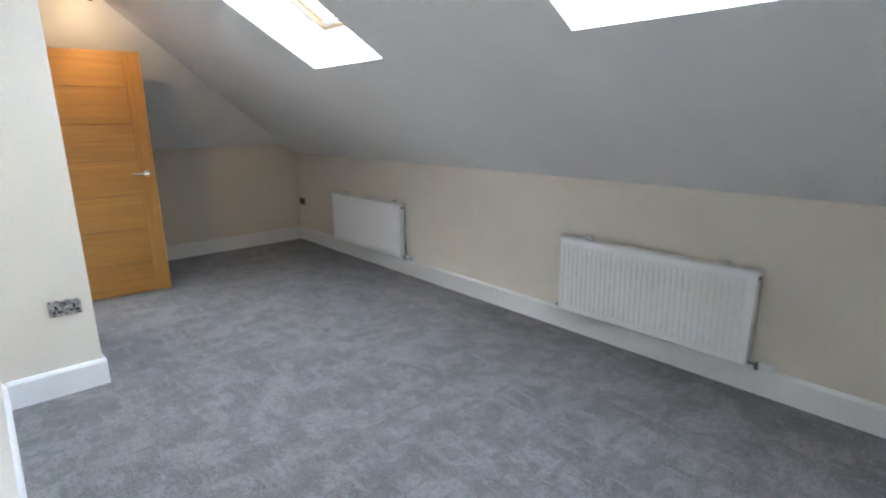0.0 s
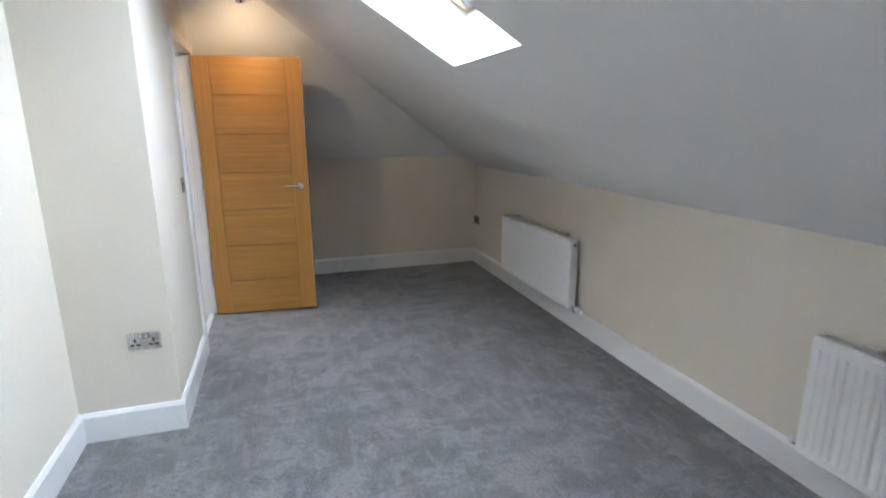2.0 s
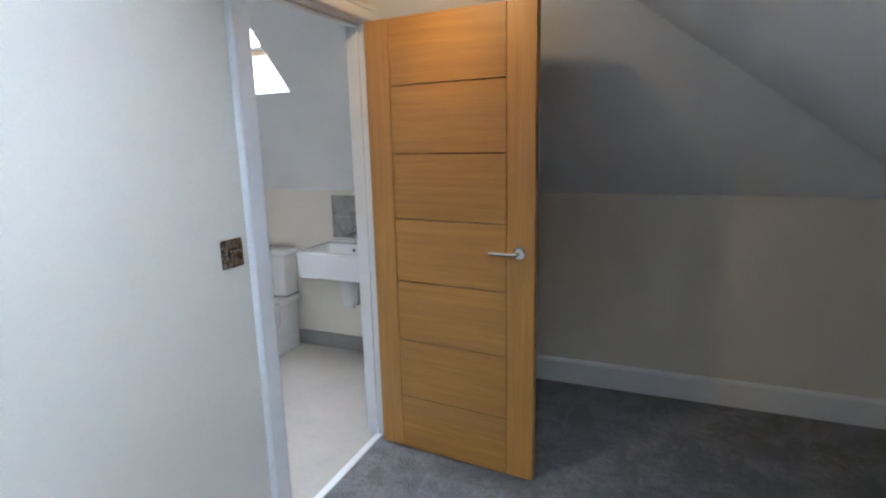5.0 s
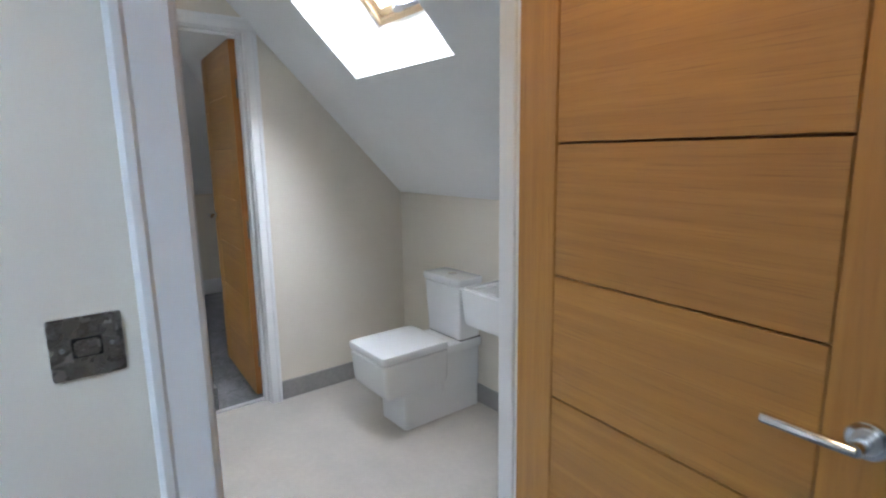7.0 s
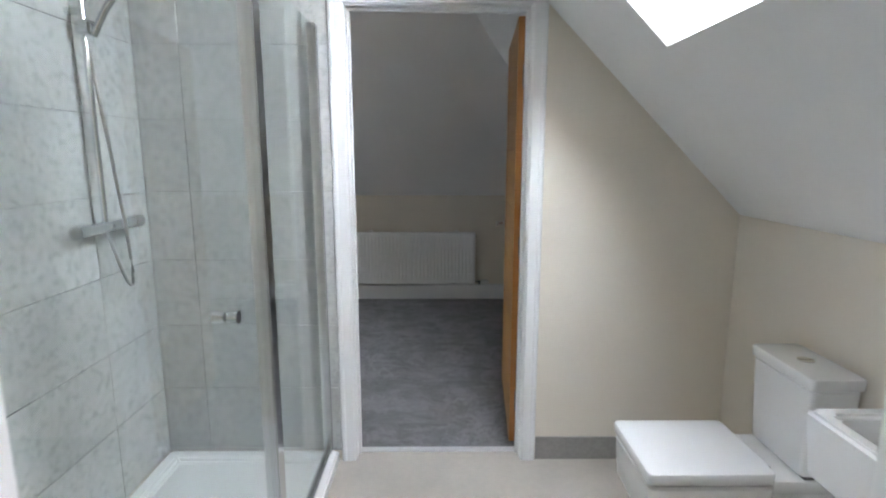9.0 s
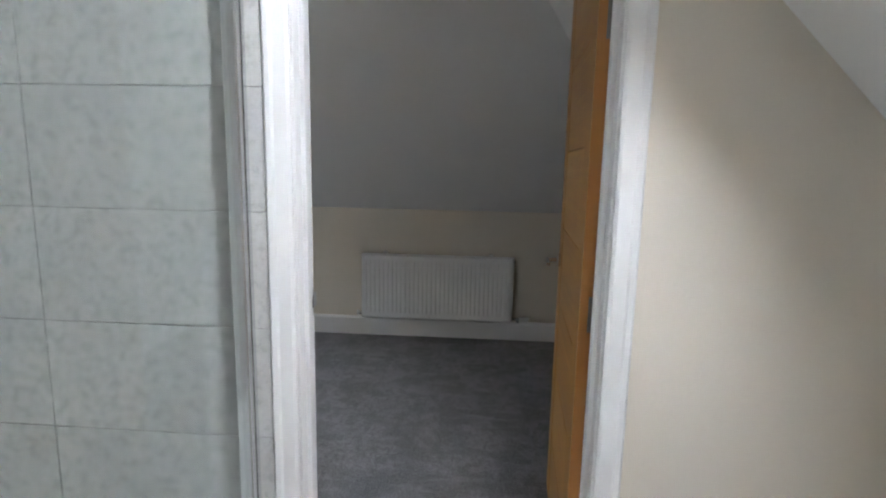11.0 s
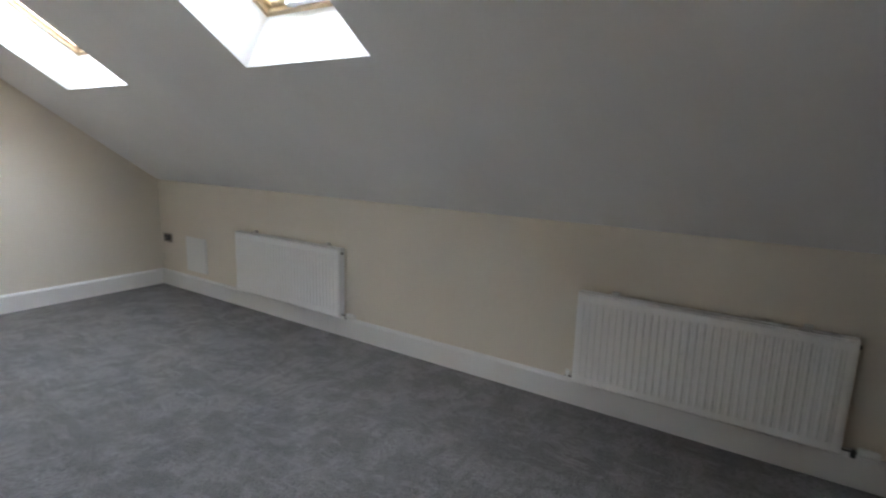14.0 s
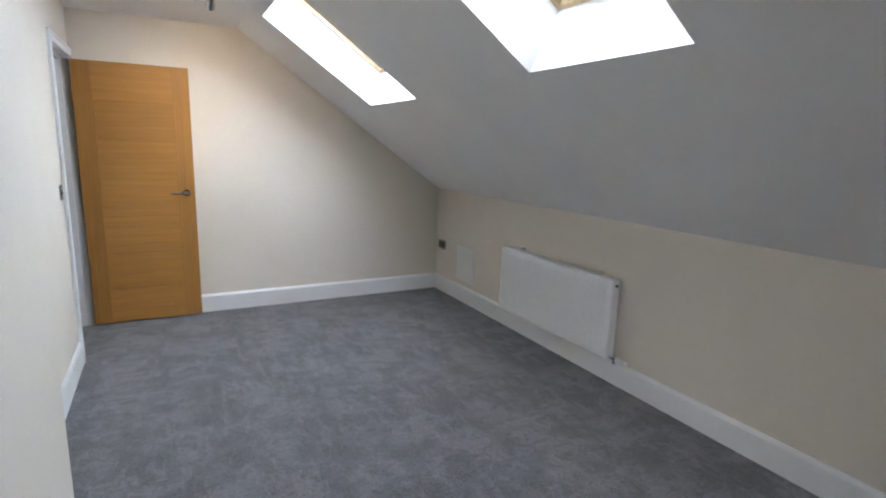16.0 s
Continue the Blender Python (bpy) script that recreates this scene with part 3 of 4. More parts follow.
def door_leaf(name, hinge, turn, flip, label, H=1.981, W=0.762, gap=0.0019):
    """A 762 x 1981 oak leaf: two stiles, seven level panels with grooves between, levers on both faces, three hinges.
    It hangs at the hinge and runs along its own +x; flip puts the hinge knuckle on its other face."""
    Th = 0.044
    d = thing(name, pose(*hinge, 0.012, 0, 0, turn), label, "door", kind="structure")
    o = -Th if flip else 0.0
    st = 0.118
    part("core", box_bm(0.004, W - 0.004, o + 0.012, o + Th - 0.012, 0.004, H - 0.004), GROOVE_SHADE, d, "oak groove bed with its shade painted in")
    for x0 in (0, W - st):
        part("stile", box_bm(x0, x0 + st, o, o + Th, 0, H, 0.0018), OAK_Z, d, "oak stile with upright grain")
    n = 7
    for i in range(n):
        z0, z1 = (H * (0.136 + 0.145 * (i - 1)) if i else 0), (H * (0.136 + 0.145 * i) if i < n - 1 else H)
        part("panel", box_bm(st + gap * 1.2, W - st - gap * 1.2, o + 0.001, o + Th - 0.001, z0 + (gap if i else 0), z1 - (gap if i < n - 1 else 0), 0.0012, 1), OAK_X, d, "oak panel with level grain")
    for face, s in ((o, -1), (o + Th, 1)):
        x, z = W - 0.062, 1.018
        h = part("handle", rod_bm((x, face, z), (x, face + s * 0.009, z), 0.026, 32), CHROME, d, "polished chrome lever handle on a round rose", True)
        bm = rod_bm((x, face + s * 0.009, z), (x, face + s * 0.050, z), 0.0095, 20)
        part("neck", bm, CHROME, h, "", True)
        pts = [(x + 0.004, face + s * 0.050, z), (x - 0.02, face + s * 0.052, z), (x - 0.06, face + s * 0.053, z), (x - 0.112, face + s * 0.053, z)]
        part("lever", tube_bm(pts, 0.0085, 14), CHROME, h, "", True)
        part("turn_cap", rod_bm((x, face, z), (x, face + s * 0.013, z), 0.017, 24), SATIN, h, "", True)
    part("edge_lipping", box_bm(-0.0012, 0.002, o + 0.002, o + Th - 0.002, 0.001, H - 0.001), LIPPING, d, "reddish solid oak edge lipping")
    k = 0.0
    for z in (0.22, 0.99, 1.76):
        hg = part("hinge", rod_bm((-0.004, k, z - 0.05), (-0.004, k, z + 0.05), 0.0062, 14), SATIN, d, "satin steel butt hinge", True)
        part("hinge_leaf", box_bm(-0.0028, 0.0005, -0.021 if flip else 0.0, 0.0 if flip else 0.021, z - 0.05, z + 0.05), DARK_SATIN, hg)
    return d


door_frame("door_frame_1", -0.10, 0.0, D1, 0.0, 1, "white gloss door lining and architraves", DOOR_H, True, 0.088)
door_frame("door_frame_2", -2.12, -2.0, D2, -2.12, 1, "white gloss door lining and architraves", DOOR_H2)
door_frame("door_frame_3", -1.845, -1.745, D3, -1.845, -1, "white gloss door lining and architraves")
door_leaf("door_1", (0.018, 5.450), -5.2, True, "open oak veneer door with seven grooved level panels", W=0.775, gap=0.0023)
door_leaf("door_2", (-2.132, D2[1] + 0.012), 180 - 4.0, False, "open oak veneer door standing into the second bedroom", 2.016)
door_leaf("door_3", (-1.855, D3[0] - 0.002), 180, True, "open oak veneer door folded back against the gable wall", gap=0.0009)
for x, y0, y1 in ((-0.04, *D1), (-2.075, *D2)):
    structure("trim", box_bm(x - 0.018, x + 0.018, y0, y1, -0.002, 0.007, 0.002), STRIP, "slim satin metal threshold strip", "threshold strip")

# ---- radiators ----


def radiator(m, label):
    """A ribbed panel radiator 1.2 m long. Its own x runs along the wall and y out of it; the valve stands at +x."""
    L, z0, z1, yf = 1.205, 0.168, 0.684, 0.095
    r = thing("radiator", m, label, "radiator", "panel radiators")
    bm = bmesh.new()
    n = 33
    pitch = (L - 0.06) / n
    xs = [-L / 2, -L / 2 + 0.012, -L / 2 + 0.03]
    deep = [0.008, 0.0, 0.0]
    for i in range(n):
        a = -L / 2 + 0.03 + i * pitch
        xs += [a + pitch * 0.20, a + pitch * 0.36, a + pitch * 0.64, a + pitch * 0.80]
        deep += [0.0, 0.008, 0.008, 0.0]
    xs += [L / 2 - 0.03, L / 2 - 0.012, L / 2]
    deep += [0.0, 0.0, 0.008]
    rows = [(z0, 1, 0.012), (z0 + 0.012, 0, 0.0), (z0 + 0.045, 0, 0.0), (z0 + 0.062, 1, 0.0), (z1 - 0.062, 1, 0.0), (z1 - 0.045, 0, 0.0), (z1 - 0.012, 0, 0.0), (z1, 0, 0.012)]
    grid = []
    for z, ribbed, back in rows:
        ends = (0, 1, len(xs) - 2, len(xs) - 1)
        grid.append([bm.verts.new((x, yf - back - (dp if (ribbed or k in ends) else 0), z)) for k, (x, dp) in enumerate(zip(xs, deep))])
    for a, b in zip(grid, grid[1:]):
        for k in range(len(xs) - 1):
            bm.faces.new((a[k], a[k + 1], b[k + 1], b[k]))
    bmesh.ops.recalc_face_normals(bm, faces=bm.faces)
    ext = bmesh.ops.extrude_face_region(bm, geom=bm.faces[:])
    for v in [g for g in ext["geom"] if isinstance(g, bmesh.types.BMVert)]:
        v.co.y -= 0.012
    bmesh.ops.recalc_face_normals(bm, faces=bm.faces)
    part("front_panel", bm, RADIATOR, r, "ribbed white steel panel", True)
    for x in (-L / 2 - 0.001, L / 2 - 0.001):
        part("side_cover", box_bm(x, x + 0.002, 0.028, yf - 0.012, z0 + 0.01, z1 - 0.006, 0.0007, 1), RADIATOR, r)
    part("back_panel", box_bm(-L / 2 + 0.01, L / 2 - 0.01, 0.028, 0.038, z0 + 0.01, z1 - 0.01, 0.003), RADIATOR, r)
    grille = part("top_grille", box_bm(-L / 2, L / 2, 0.028, 0.034, z1 - 0.008, z1, 0.001, 1), RADIATOR, r)
    part("top_edge", box_bm(-L / 2, L / 2, yf - 0.024, yf - 0.014, z1 - 0.008, z1 + 0.0, 0.001, 1), RADIATOR, grille)
    for i in range(24):
        x = -L / 2 + 0.015 + i * (L - 0.03) / 23
        part("grille_bar", box_bm(x - 0.003, x + 0.003, 0.034, yf - 0.024, z1 - 0.006, z1 - 0.003), RADIATOR, grille)
    fins = bmesh.new()
    for i in range(n):
        x = -L / 2 + 0.03 + (i + 0.5) * pitch
        box_bm(x - 0.012, x + 0.012, 0.040, yf - 0.026, z0 + 0.03, z1 - 0.09, 0, 1, fins)
    part("convector", fins, RADIATOR, r)
    for x in (-L / 2 + 0.18, L / 2 - 0.18):
        part("bracket", box_bm(x - 0.018, x + 0.018, 0.0, 0.034, z0 + 0.02, z1 + 0.014, 0.002, 1), PLASTIC, r, "white wall bracket")
    v = part("valve", rod_bm((-L / 2 - 0.002, 0.060, z0 + 0.022), (-L / 2 - 0.065, 0.060, z0 + 0.022), 0.010, 16), CHROME, r, "chrome thermostatic valve", True)
    part("valve_body", rod_bm((-L / 2 - 0.045, 0.060, z0 + 0.034), (-L / 2 - 0.045, 0.060, z0 - 0.006), 0.013, 16), CHROME, v, "", True)
    hb = rod_bm((-L / 2 - 0.058, 0.060, z0 + 0.022), (-L / 2 - 0.135, 0.060, z0 + 0.022), 0.021, 24, 0.019)
    bmesh.ops.bevel(hb, geom=[e for e in hb.edges if len(e.link_faces) == 2 and any(len(f.verts) > 6 for f in e.link_faces)], offset=0.005, segments=2, affect="EDGES")
    part("valve_head", hb, PLASTIC, v, "white plastic valve head", True)
    part("valve_pipe", rod_bm((-L / 2 - 0.045, 0.060, z0 + 0.004), (-L / 2 - 0.045, 0.0, z0 + 0.004), 0.0075, 12), CHROME, v, "", True)
    k = part("lockshield", rod_bm((L / 2 + 0.002, 0.060, z0 + 0.022), (L / 2 + 0.045, 0.060, z0 + 0.022), 0.010, 16), CHROME, r, "chrome lockshield valve", True)
    part("cap", rod_bm((L / 2 + 0.035, 0.060, z0 + 0.008), (L / 2 + 0.035, 0.060, z0 + 0.050), 0.011, 16), PLASTIC, k, "", True)
    part("valve_pipe", rod_bm((L / 2 + 0.035, 0.060, z0 + 0.012), (L / 2 + 0.035, 0.0, z0 + 0.012), 0.0075, 12), CHROME, k, "", True)
    part("bleed_plug", rod_bm((-L / 2 - 0.0005, 0.056, z1 - 0.035), (-L / 2 - 0.010, 0.056, z1 - 0.035), 0.010, 12), GREY_SEAL, r, "dark bleed plug", True)
    return r


rad = radiator(pose(EAST, 1.818, 0, 0, 0, 90), "white ribbed panel radiator with a chrome valve on a knee wall")
for m in (pose(EAST, 4.83, 0, 0, 0, 90), pose(WEST, 4.82, 0, 0, 0, -90), pose(WEST, 1.838, 0, 0, 0, -90)):
    copy_thing(rad, m)

# ---- switches, sockets, hatch ----
# each faces its own -y, stands upright, and has its middle at its origin


def plate(name, m, w, h, label, category, group="", mat=None):
    p = thing(name, m, label, category, group)
    part("faceplate", box_bm(-w / 2, w / 2, -0.0055, 0, -h / 2, h / 2, 0.0016), mat or STEEL, p, "brushed steel faceplate")
    return p


def screws(p, places):
    for x, z in places:
        s = part("screw", rod_bm((x, -0.0052, z), (x, -0.0070, z), 0.0034, 14), CHROME, p, "", True)
        part("slot", box_bm(x - 0.0026, x + 0.0026, -0.0073, -0.0069, z - 0.0004, z + 0.0004), BLACK, s)


def double_socket(m):
    p = plate("double_socket", m, 0.147, 0.087, "brushed steel double power socket with black inserts", "socket")
    for side in (-1, 1):
        part("insert", box_bm(side * 0.040 - 0.024, side * 0.040 + 0.024, -0.0068, -0.0050, -0.033, 0.012, 0.001, 1), STEEL, p)
        for x, z, w, h in ((0, 0.003, 0.0048, 0.0095), (-0.0125, -0.019, 0.0085, 0.0052), (0.0125, -0.019, 0.0085, 0.0052)):
            part("pin_hole", box_bm(side * 0.040 + x - w, side * 0.040 + x + w, -0.0075, -0.0066, z - h, z + h), BLACK, p)
        part("surround", box_bm(side * 0.0125 - 0.0105, side * 0.0125 + 0.0105, -0.0063, -0.0050, 0.013, 0.035, 0.0006, 1), BLACK, p, "black surround")
        part("rocker", box_bm(side * 0.0125 - 0.008, side * 0.0125 + 0.008, -0.0095, -0.0050, 0.0155, 0.0325, 0.0015), CHROME, p, "chrome rocker switch")
    screws(p, ((-0.060, 0.0), (0.060, 0.0)))
    return p


def switch(m, group=""):
    p = plate("light_switch", m, 0.090, 0.090, "polished steel single light switch plate", "light switch", group, DARK_REFLECTION)
    part("surround", box_bm(-0.0185, 0.0185, -0.0063, -0.0050, -0.0145, 0.0145, 0.0008, 1), BLACK, p, "black surround")
    part("rocker", box_bm(-0.016, 0.016, -0.0115, -0.0050, -0.012, 0.012, 0.003, 3), DARK_REFLECTION, p, "steel rocker")
    screws(p, ((-0.0302, 0.0), (0.0302, 0.0)))
    return p


def aerial_socket(m):
    p = plate("aerial_socket", m, 0.147, 0.088, "darkened steel aerial socket plate on a knee wall", "socket", "aerial sockets", DARK_REFLECTION)
    part("insert", box_bm(-0.050, 0.050, -0.0068, -0.0050, -0.026, 0.026, 0.001, 1), BLACK, p, "black insert")
    part("port", rod_bm((0, -0.0060, 0), (0, -0.0120, 0), 0.0055, 16), CHROME, p, "", True)
    screws(p, ((-0.060, 0.0), (0.060, 0.0)))
    return p


double_socket(pose(-0.125, JOG_Y, 0.49))
sw = switch(pose(0.0, 4.538, 1.150, 0, 0, 90), "light switches")
copy_thing(sw, pose(-1.845, 0.84, 1.12, 0, 0, -90))
aer = aerial_socket(pose(EAST, 6.305, 0.478, 0, 0, -90))
copy_thing(aer, pose(WEST, 0.035, 0.478, 0, 0, 90))
hatch = thing("access_panel", pose(WEST, 0.515, 0.365, 0, 0, 90), "white plastic access panel on the knee wall", "access panel")
part("frame", box_bm(-0.165, 0.165, -0.006, 0, -0.165, 0.165, 0.002), PLASTIC, hatch)
part("cover", box_bm(-0.148, 0.148, -0.010, -0.004, -0.148, 0.148, 0.002), PLASTIC, hatch, "white cover")

# ---- ceiling spotlights ----


TILT = pose(0, 0, -0.050, 52, 0, 0)


def spotlight(m):
    """A chrome spotlight whose head tilts towards its own +y."""
    s = thing("ceiling_spotlight", m, "chrome tilting ceiling spotlight, lit", "ceiling light", "ceiling spotlights")
    part("rose", rod_bm((0, 0, 0), (0, 0, -0.014), 0.040, 32, 0.036), CHROME, s, "", True)
    part("stem", rod_bm((0, 0, -0.014), (0, 0, -0.050), 0.007, 14), CHROME, s, "", True)
    bm = rod_bm((0, 0, 0.015), (0, 0, -0.055), 0.024, 28, 0.030)
    bmesh.ops.transform(bm, matrix=TILT, verts=bm.verts)
    head = part("head", bm, CHROME, s, "chrome lamp head", True)
    bm = rod_bm((0, 0, -0.0535), (0, 0, -0.0565), 0.0245, 24)
    bmesh.ops.transform(bm, matrix=TILT, verts=bm.verts)
    part("bulb", bm, BULB, head, "glowing warm bulb", True)
    return s


BULB = material("warm_bulb", (1, 0.9, 0.75), 0.4, Emission_Color=(1, 0.72, 0.42, 1), Emission_Strength=14.0)
spot_spots = ((0.41, 4.775, 0), (-2.72, 0.95, 180))
one = spotlight(pose(0.41, 4.775, CEIL))
copy_thing(one, pose(-2.72, 0.95, CEIL, 0, 0, 180))
for x, y, face in spot_spots:
    lamp = bpy.data.lights.new("spotlight_beam", "SPOT")
    lamp.energy, lamp.color, lamp.spot_size, lamp.spot_blend, lamp.shadow_soft_size = SPOT_WATTS[face > 0], (1.0, 0.73, 0.41), radians(124), 1.0, 0.03
    new("spotlight_beam", lamp).matrix_world = pose(x, y, CEIL, 0, 0, face) @ TILT @ pose(0, 0, -0.06)

# ---- bathroom ----


def toilet(m):
    """A square close-coupled toilet; its back is at its own y = 0 and it faces -y."""
    t = thing("toilet", m, "white square close-coupled toilet with a closed lid", "toilet")
    part("pedestal", round_bm([(0.0, -0.118, 0.118, -0.505, 0.0), (0.20, -0.120, 0.120, -0.510, 0.0), (0.24, -0.124, 0.124, -0.51, 0.0)], 0.022), CERAMIC, t, "", True)
    part("column", round_bm(puffed(0.15, 0.405, -0.128, 0.128, -0.275, 0.0, 0.008), 0.022), CERAMIC, t, "", True)
    part("bowl", round_bm([(0.205, -0.120, 0.120, -0.585, -0.27), (0.222, -0.158, 0.158, -0.632, -0.262), (0.250, -0.168, 0.168, -0.645, -0.258), (0.392, -0.172, 0.172, -0.655, -0.255),
                           (0.400, -0.166, 0.166, -0.649, -0.258)], 0.022), CERAMIC, t, "", True)
    part("ledge", round_bm(puffed(0.36, 0.408, -0.150, 0.150, -0.285, 0.0, 0.008), 0.02), CERAMIC, t, "", True)
    part("seat", round_bm(puffed(0.4005, 0.4100, -0.158, 0.158, -0.640, -0.262, 0.002), 0.02), CERAMIC, t, "white seat ring", True)
    part("lid", round_bm(puffed(0.4090, 0.449, -0.175, 0.175, -0.661, -0.258, 0.006), 0.020), CERAMIC, t, "white closed lid", True)
    for x in (-0.085, 0.085):
        part("hinge", rod_bm((x - 0.018, -0.246, 0.422), (x + 0.018, -0.246, 0.422), 0.012, 16), CERAMIC, t, "", True)
    part("cistern", round_bm([(0.412, -0.134, 0.134, -0.154, -0.012), (0.418, -0.141, 0.141, -0.161, -0.012), (0.706, -0.157, 0.157, -0.169, -0.012), (0.712, -0.150, 0.150, -0.162, -0.014)], 0.018), CERAMIC, t, "", True)
    # dark strip added to draw the shaded gap below the cistern
    part("gap_shade", box_bm(-0.142, 0.142, -0.150, -0.012, 0.406, 0.414), GREY_SEAL, t, "dark strip as shade in the gap under the cistern")
    part("lid_rebate", box_bm(-0.146, 0.146, -0.157, -0.016, 0.710, 0.720), CERAMIC, t)
    lid = part("cistern_lid", round_bm(puffed(0.7165, 0.755, -0.164, 0.164, -0.178, -0.004, 0.005), 0.018), CERAMIC, t, "", True)
    b = part("flush_button", rod_bm((0, -0.09, 0.753), (0, -0.09, 0.758), 0.026, 28), CHROME, lid, "chrome dual flush button", True)
    part("button_split", box_bm(-0.001, 0.001, -0.115, -0.065, 0.7575, 0.7585), BLACK, b)
    for x in (-0.119, 0.119):
        part("bolt_cap", rod_bm((x, -0.16, 0.05), (x + (0.004 if x > 0 else -0.004), -0.16, 0.05), 0.009, 14), PLASTIC, t, "", True)
    return t


toilet(pose(-1.350, NORTH - 0.012, 0))


def basin(m):
    """A square wall-hung basin with a bowl, back ledge, overflow, tap and trap cover. Its back is at y = 0."""
    W, D, zt, zb = 0.52, 0.415, 0.812, 0.635
    b = thing("basin", m, "white square wall-hung basin with a chrome tap", "basin")
    bm = bmesh.new()
    outer_b = [(-W / 2 + 0.012, -D + 0.015), (W / 2 - 0.012, -D + 0.015), (W / 2 - 0.012, 0), (-W / 2 + 0.012, 0)]
    outer_t = [(-W / 2, -D), (W / 2, -D), (W / 2, 0), (-W / 2, 0)]
    inner_t = [(-W / 2 + 0.045, -D + 0.045), (W / 2 - 0.045, -D + 0.045), (W / 2 - 0.045, -0.115), (-W / 2 + 0.045, -0.115)]
    inner_b = [(-W / 2 + 0.075, -D + 0.075), (W / 2 - 0.075, -D + 0.075), (W / 2 - 0.075, -0.145), (-W / 2 + 0.075, -0.145)]
    rings = [[bm.verts.new((x, y, z)) for x, y in ring] for ring, z in ((outer_b, zb), (outer_t, zt - 0.02), (outer_t, zt), (inner_t, zt), (inner_b, zt - 0.10))]
    for a, c in zip(rings, rings[1:]):
        for k in range(4):
            bm.faces.new((a[k], a[(k + 1) % 4], c[(k + 1) % 4], c[k]))
    bm.faces.new(rings[0][::-1])
    bm.faces.new(rings[-1])
    bmesh.ops.recalc_face_normals(bm, faces=bm.faces)
    bmesh.ops.bevel(bm, geom=bm.edges[:], offset=0.010, segments=3, affect="EDGES", clamp_overlap=True)
    part("bowl", bm, CERAMIC, b, "", True)
    part("upstand", box_bm(-W / 2, W / 2, -0.035, 0, zt - 0.01, zt + 0.012, 0.006, 2), CERAMIC, b, "", True)
    part("overflow", rod_bm((0, -0.128, zt - 0.035), (0, -0.122, zt - 0.035), 0.011, 20), BLACK, b, "dark overflow hole", True)
    part("waste", rod_bm((0, -0.22, zt - 0.101), (0, -0.22, zt - 0.094), 0.022, 24), CHROME, b, "chrome waste", True)
    tap = part("tap", rod_bm((0, -0.070, zt), (0, -0.070, zt + 0.115), 0.021, 24), CHROME, b, "square-lever chrome mixer tap", True)
    part("spout", box_bm(-0.016, 0.016, -0.190, -0.065, zt + 0.070, zt + 0.092, 0.005), CHROME, tap, "", True)
    part("lever", box_bm(-0.014, 0.014, -0.130, -0.055, zt + 0.120, zt + 0.132, 0.004), CHROME, tap, "", True)
    ped = prism_bm([(-0.075, zb + 0.01), (0.075, zb + 0.01), (0.06, 0.44), (0.035, 0.40), (-0.035, 0.40), (-0.06, 0.44)], "y", -0.23, 0.0)
    bmesh.ops.bevel(ped, geom=ped.edges[:], offset=0.018, segments=3, affect="EDGES", clamp_overlap=True)
    part("half_pedestal", ped, CERAMIC, b, "", True)
    return b


basin(pose(-0.645, NORTH - 0.002, 0))
splash = thing("splashback", pose(-0.648, NORTH, 0.985), "brown-grey mottled stone splashback over the basin", "splashback")
for i in range(3):
    for j in range(2):
        part("tile", box_bm(-0.235 + i * 0.157, -0.235 + i * 0.157 + 0.155, -0.009, 0, -0.148 + j * 0.149, -0.148 + j * 0.149 + 0.147, 0.001, 1), MOSAIC, splash)

# shower: tray, tiled walls, glass front, riser
TRAY_Y = 4.60
tray = thing("shower_tray", pose(-1.05, (BACK + TRAY_Y) / 2, 0), "low white shower tray with a raised rim", "shower tray")
tx, ty = 0.935, (TRAY_Y - BACK) / 2
bm = bmesh.new()
rings = [[bm.verts.new((sx * a, sy * b, z)) for sx, sy in ((-1, -1), (1, -1), (1, 1), (-1, 1))]
         for a, b, z in ((tx, ty, 0.0), (tx, ty, 0.055), (tx - 0.055, ty - 0.055, 0.055), (tx - 0.075, ty - 0.075, 0.035))]
for a, c in zip(rings, rings[1:]):
    for k in range(4):
        bm.faces.new((a[k], a[(k + 1) % 4], c[(k + 1) % 4], c[k]))
bm.faces.new(rings[0][::-1])
bm.faces.new(rings[-1])
bmesh.ops.recalc_face_normals(bm, faces=bm.faces)
bmesh.ops.bevel(bm, geom=bm.edges[:], offset=0.008, segments=3, affect="EDGES", clamp_overlap=True)
part("tray", bm, CERAMIC, tray, "", True)
part("waste", rod_bm((0.5, 0, 0.034), (0.5, 0, 0.042), 0.045, 28), CHROME, tray, "chrome waste cover", True)

screen = thing("shower_screen", pose(-1.05, TRAY_Y - 0.045, 0.055), "clear glass shower enclosure with chrome profiles", "shower screen")
SH = 1.90


def bar(name, x0, x1, y0, y1, z0, z1, mat=CHROME, parent=screen, lab=""):
    return part(name, box_bm(x0 + 1.05, x1 + 1.05, y0, y1, z0, z1, 0.004, 2), mat, parent, lab, True)


for x0, x1 in ((-1.985, -1.960), (-1.957, -1.935), (-0.14, -0.115)):
    bar("wall_profile", x0, x1, -0.018, 0.018, 0, SH, CHROME, screen, "polished aluminium wall profile")
bar("bottom_rail", -1.94, -0.14, -0.014, 0.014, 0.0, 0.024)
bar("post", -1.240, -1.180, -0.022, 0.022, 0.02, SH, CHROME, screen, "polished aluminium post")
for n_, x0, x1 in (("fixed_panel", -1.94, -1.230), ("door_panel", -1.190, -0.14)):
    g = part(n_, box_bm(x0 + 1.05, x1 + 1.05, -0.003, 0.003, 0.024, SH - 0.006), SHOWER_GLASS, screen, "clear toughened glass")
    g.visible_shadow = False
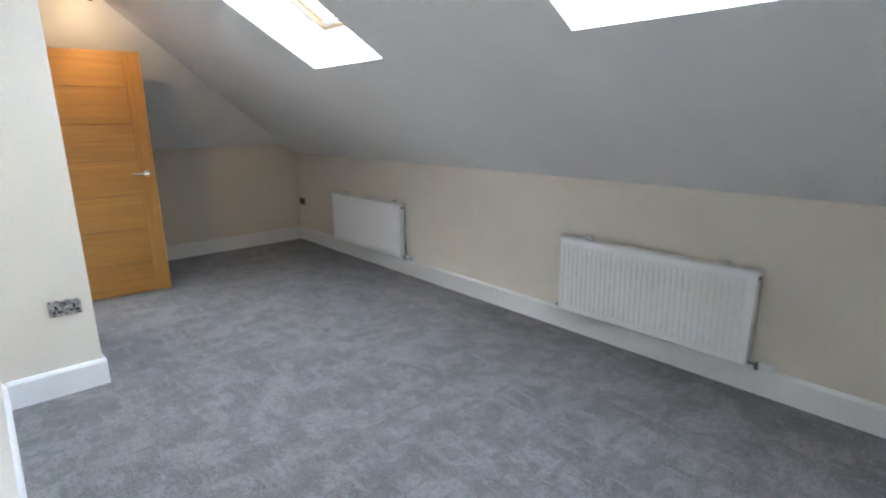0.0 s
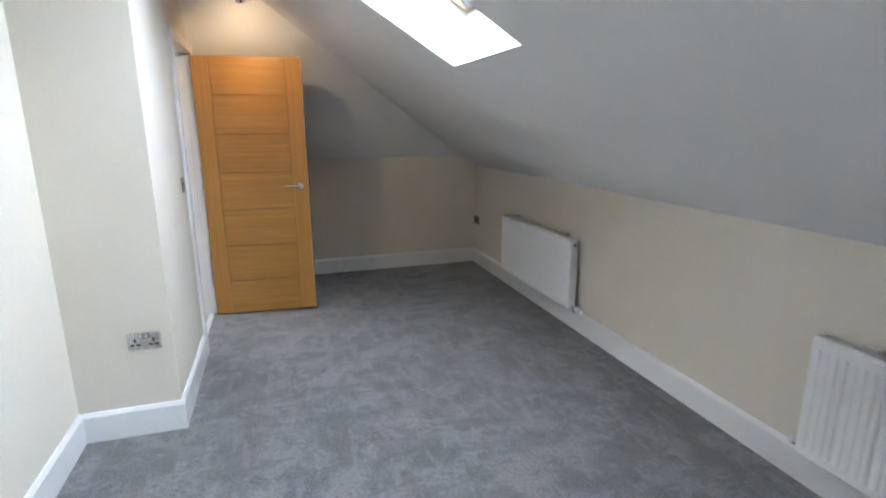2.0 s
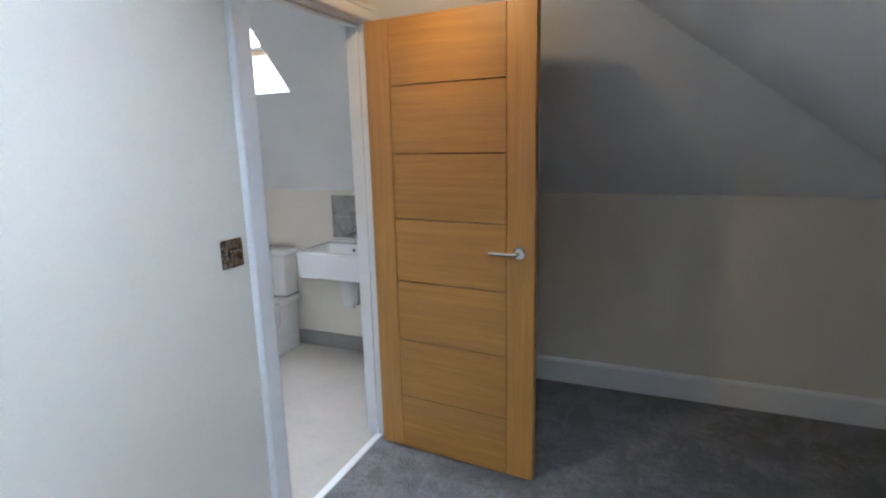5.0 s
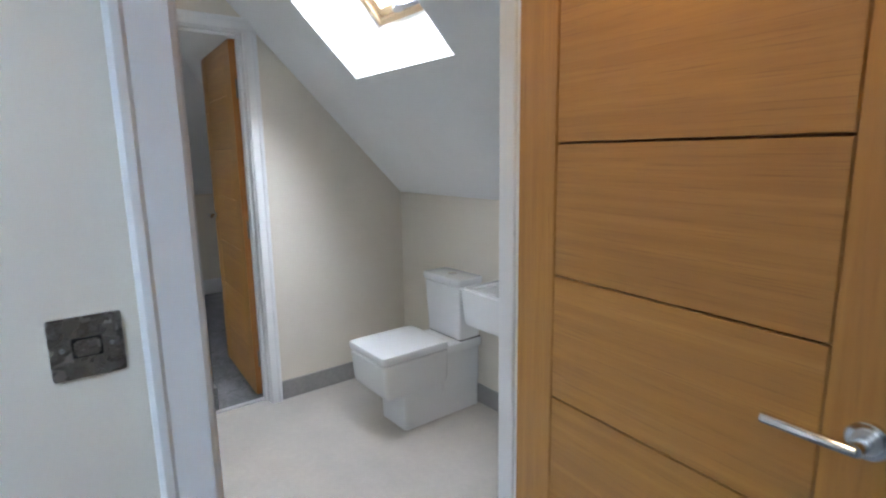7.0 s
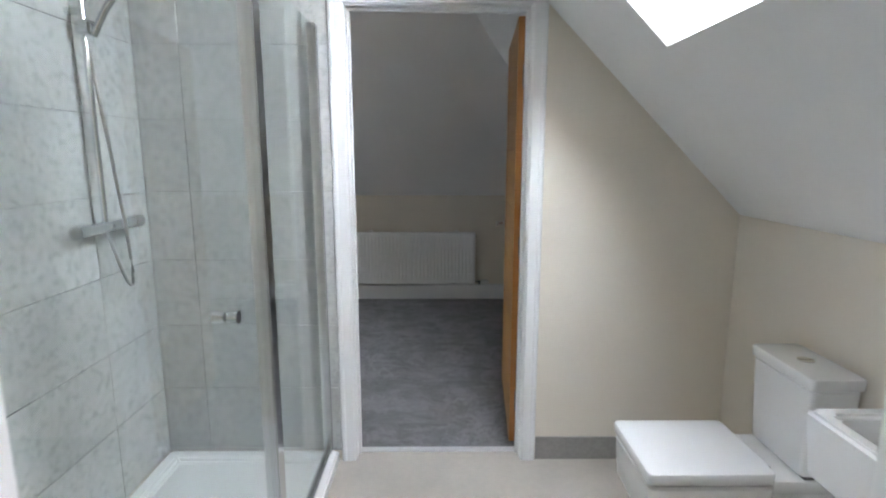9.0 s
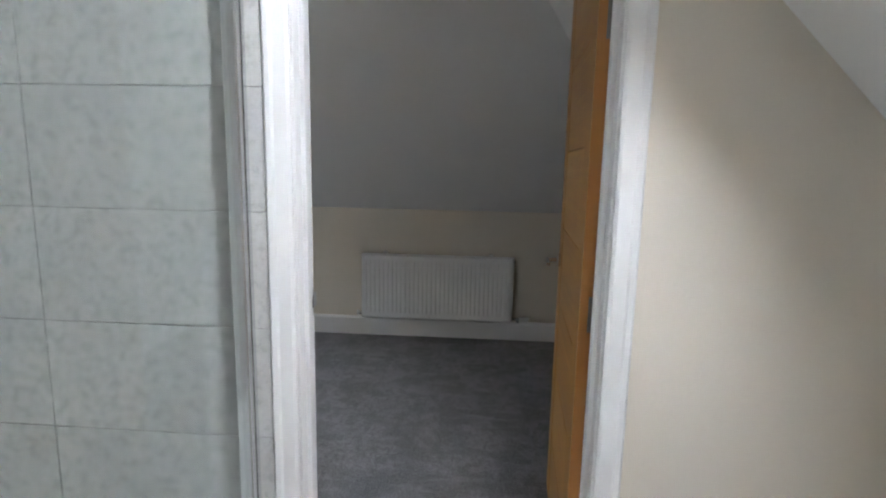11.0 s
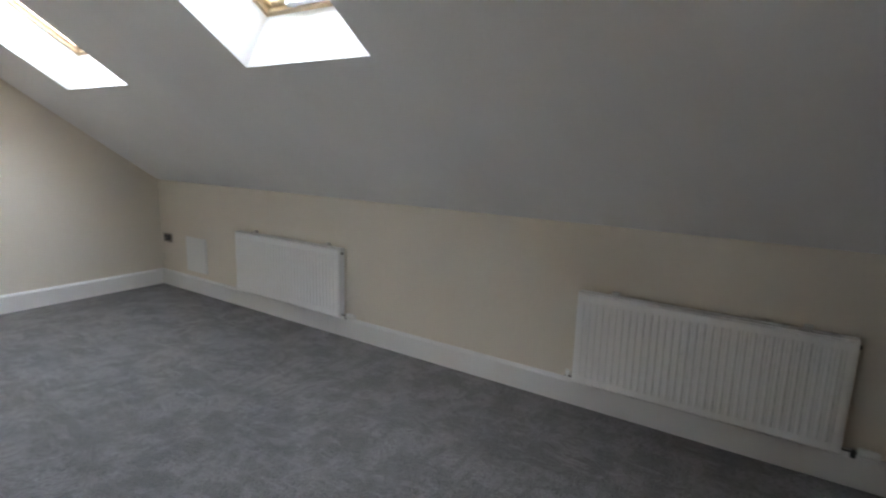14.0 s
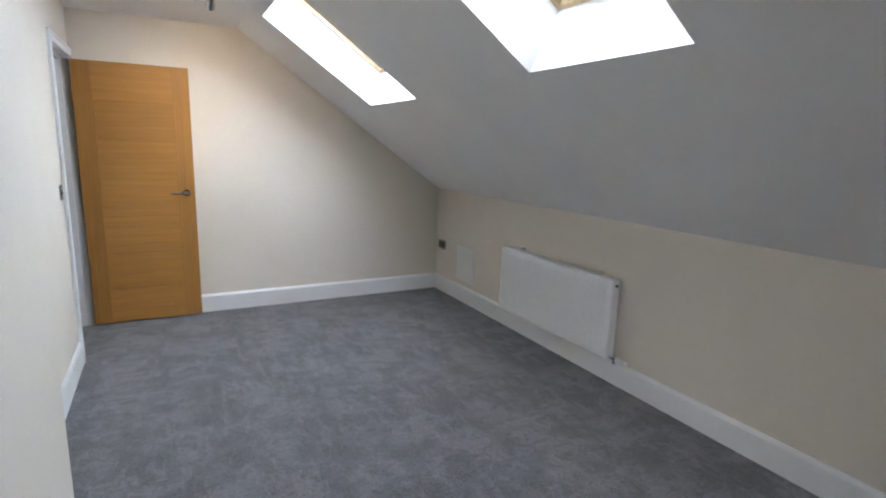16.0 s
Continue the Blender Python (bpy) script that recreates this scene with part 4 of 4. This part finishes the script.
knob = part("knob", rod_bm((0.125, 0.003, 0.985), (0.125, 0.030, 0.985), 0.012, 20, 0.017), CHROME, screen, "round chrome knob", True)
part("inner_knob", rod_bm((0.125, -0.003, 0.985), (0.125, -0.030, 0.985), 0.012, 20, 0.017), CHROME, knob, "", True)

shower = thing("shower_set", pose(-1.63, BACK, 1.17), "chrome bar shower mixer with a riser rail and hose", "shower")
mx = part("mixer_bar", rod_bm((-0.14, 0.055, 0), (0.14, 0.055, 0), 0.022, 24), CHROME, shower, "chrome bar mixer", True)
for x in (-0.075, 0.075):
    part("inlet", rod_bm((x, 0.0, 0), (x, 0.055, 0), 0.016, 18), CHROME, mx, "", True)
for x in (-0.14, 0.14):
    part("tap_knob", rod_bm((x, 0.055, 0), (x + (0.05 if x > 0 else -0.05), 0.055, 0), 0.024, 24), CHROME, mx, "", True)
part("riser_rail", rod_bm((0.03, 0.055, 0.0), (0.03, 0.055, 0.78), 0.010, 16), CHROME, shower, "chrome riser rail", True)
part("rail_bracket", rod_bm((0.03, 0.0, 0.74), (0.03, 0.055, 0.74), 0.013, 16), CHROME, shower, "", True)
slider = part("slider", box_bm(0.005, 0.055, 0.035, 0.090, 0.66, 0.71, 0.008), CHROME, shower, "handset holder", True)
part("handset", tube_bm([(0.03, 0.085, 0.66), (0.02, 0.13, 0.75), (0.0, 0.19, 0.84)], 0.012, 14), CHROME, slider, "", True)
part("spray_head", rod_bm((0.0, 0.185, 0.85), (-0.01, 0.215, 0.815), 0.045, 28), CHROME, slider, "round chrome spray head", True)
hose = [(0.03 - 0.055 * math.sin(math.pi * k / 16), 0.06 + 0.045 * math.sin(math.pi * k / 16), -0.02 - 0.33 * math.sin(math.pi * k / 16) + 0.68 * (k / 16) ** 2) for k in range(17)]
part("hose", tube_bm(hose, 0.007, 10), SATIN, shower, "flexible metal hose", True)

# wall tiles round the shower, on a grout bed
bed_w = structure("tiling_west", box_bm(-2.0, -1.992, JOG_Y + 0.07, TRAY_Y + 0.012, 0.05, CEIL), GROUT, "grey tiled shower wall", "tiles")
bed_s = structure("tiling_south", box_bm(-1.992, -0.10, JOG_Y + 0.07, JOG_Y + 0.078, 0.05, CEIL), GROUT, "grey tiled shower wall", "tiles")
levels = [0.055] + [0.066 + 0.302 * k for k in range(1, 8)] + [CEIL]
for z0, z1 in zip(levels, levels[1:]):
    for y0, y1 in ((BACK, 3.995), (3.995, TRAY_Y + 0.011)):
        part("tile", box_bm(-1.992, -1.986, y0 + 0.0012, y1 - 0.0012, z0 + 0.0012, z1 - 0.0012, 0.001, 1), WALL_TILE, bed_w)
    for x0, x1 in ((-1.985, -1.62), (-1.62, -1.02), (-1.02, -0.42), (-0.42, -0.10)):
        part("tile", box_bm(x0 + 0.0012, x1 - 0.0012, JOG_Y + 0.078, BACK, z0 + 0.0012, z1 - 0.0012, 0.001, 1), WALL_TILE, bed_s)
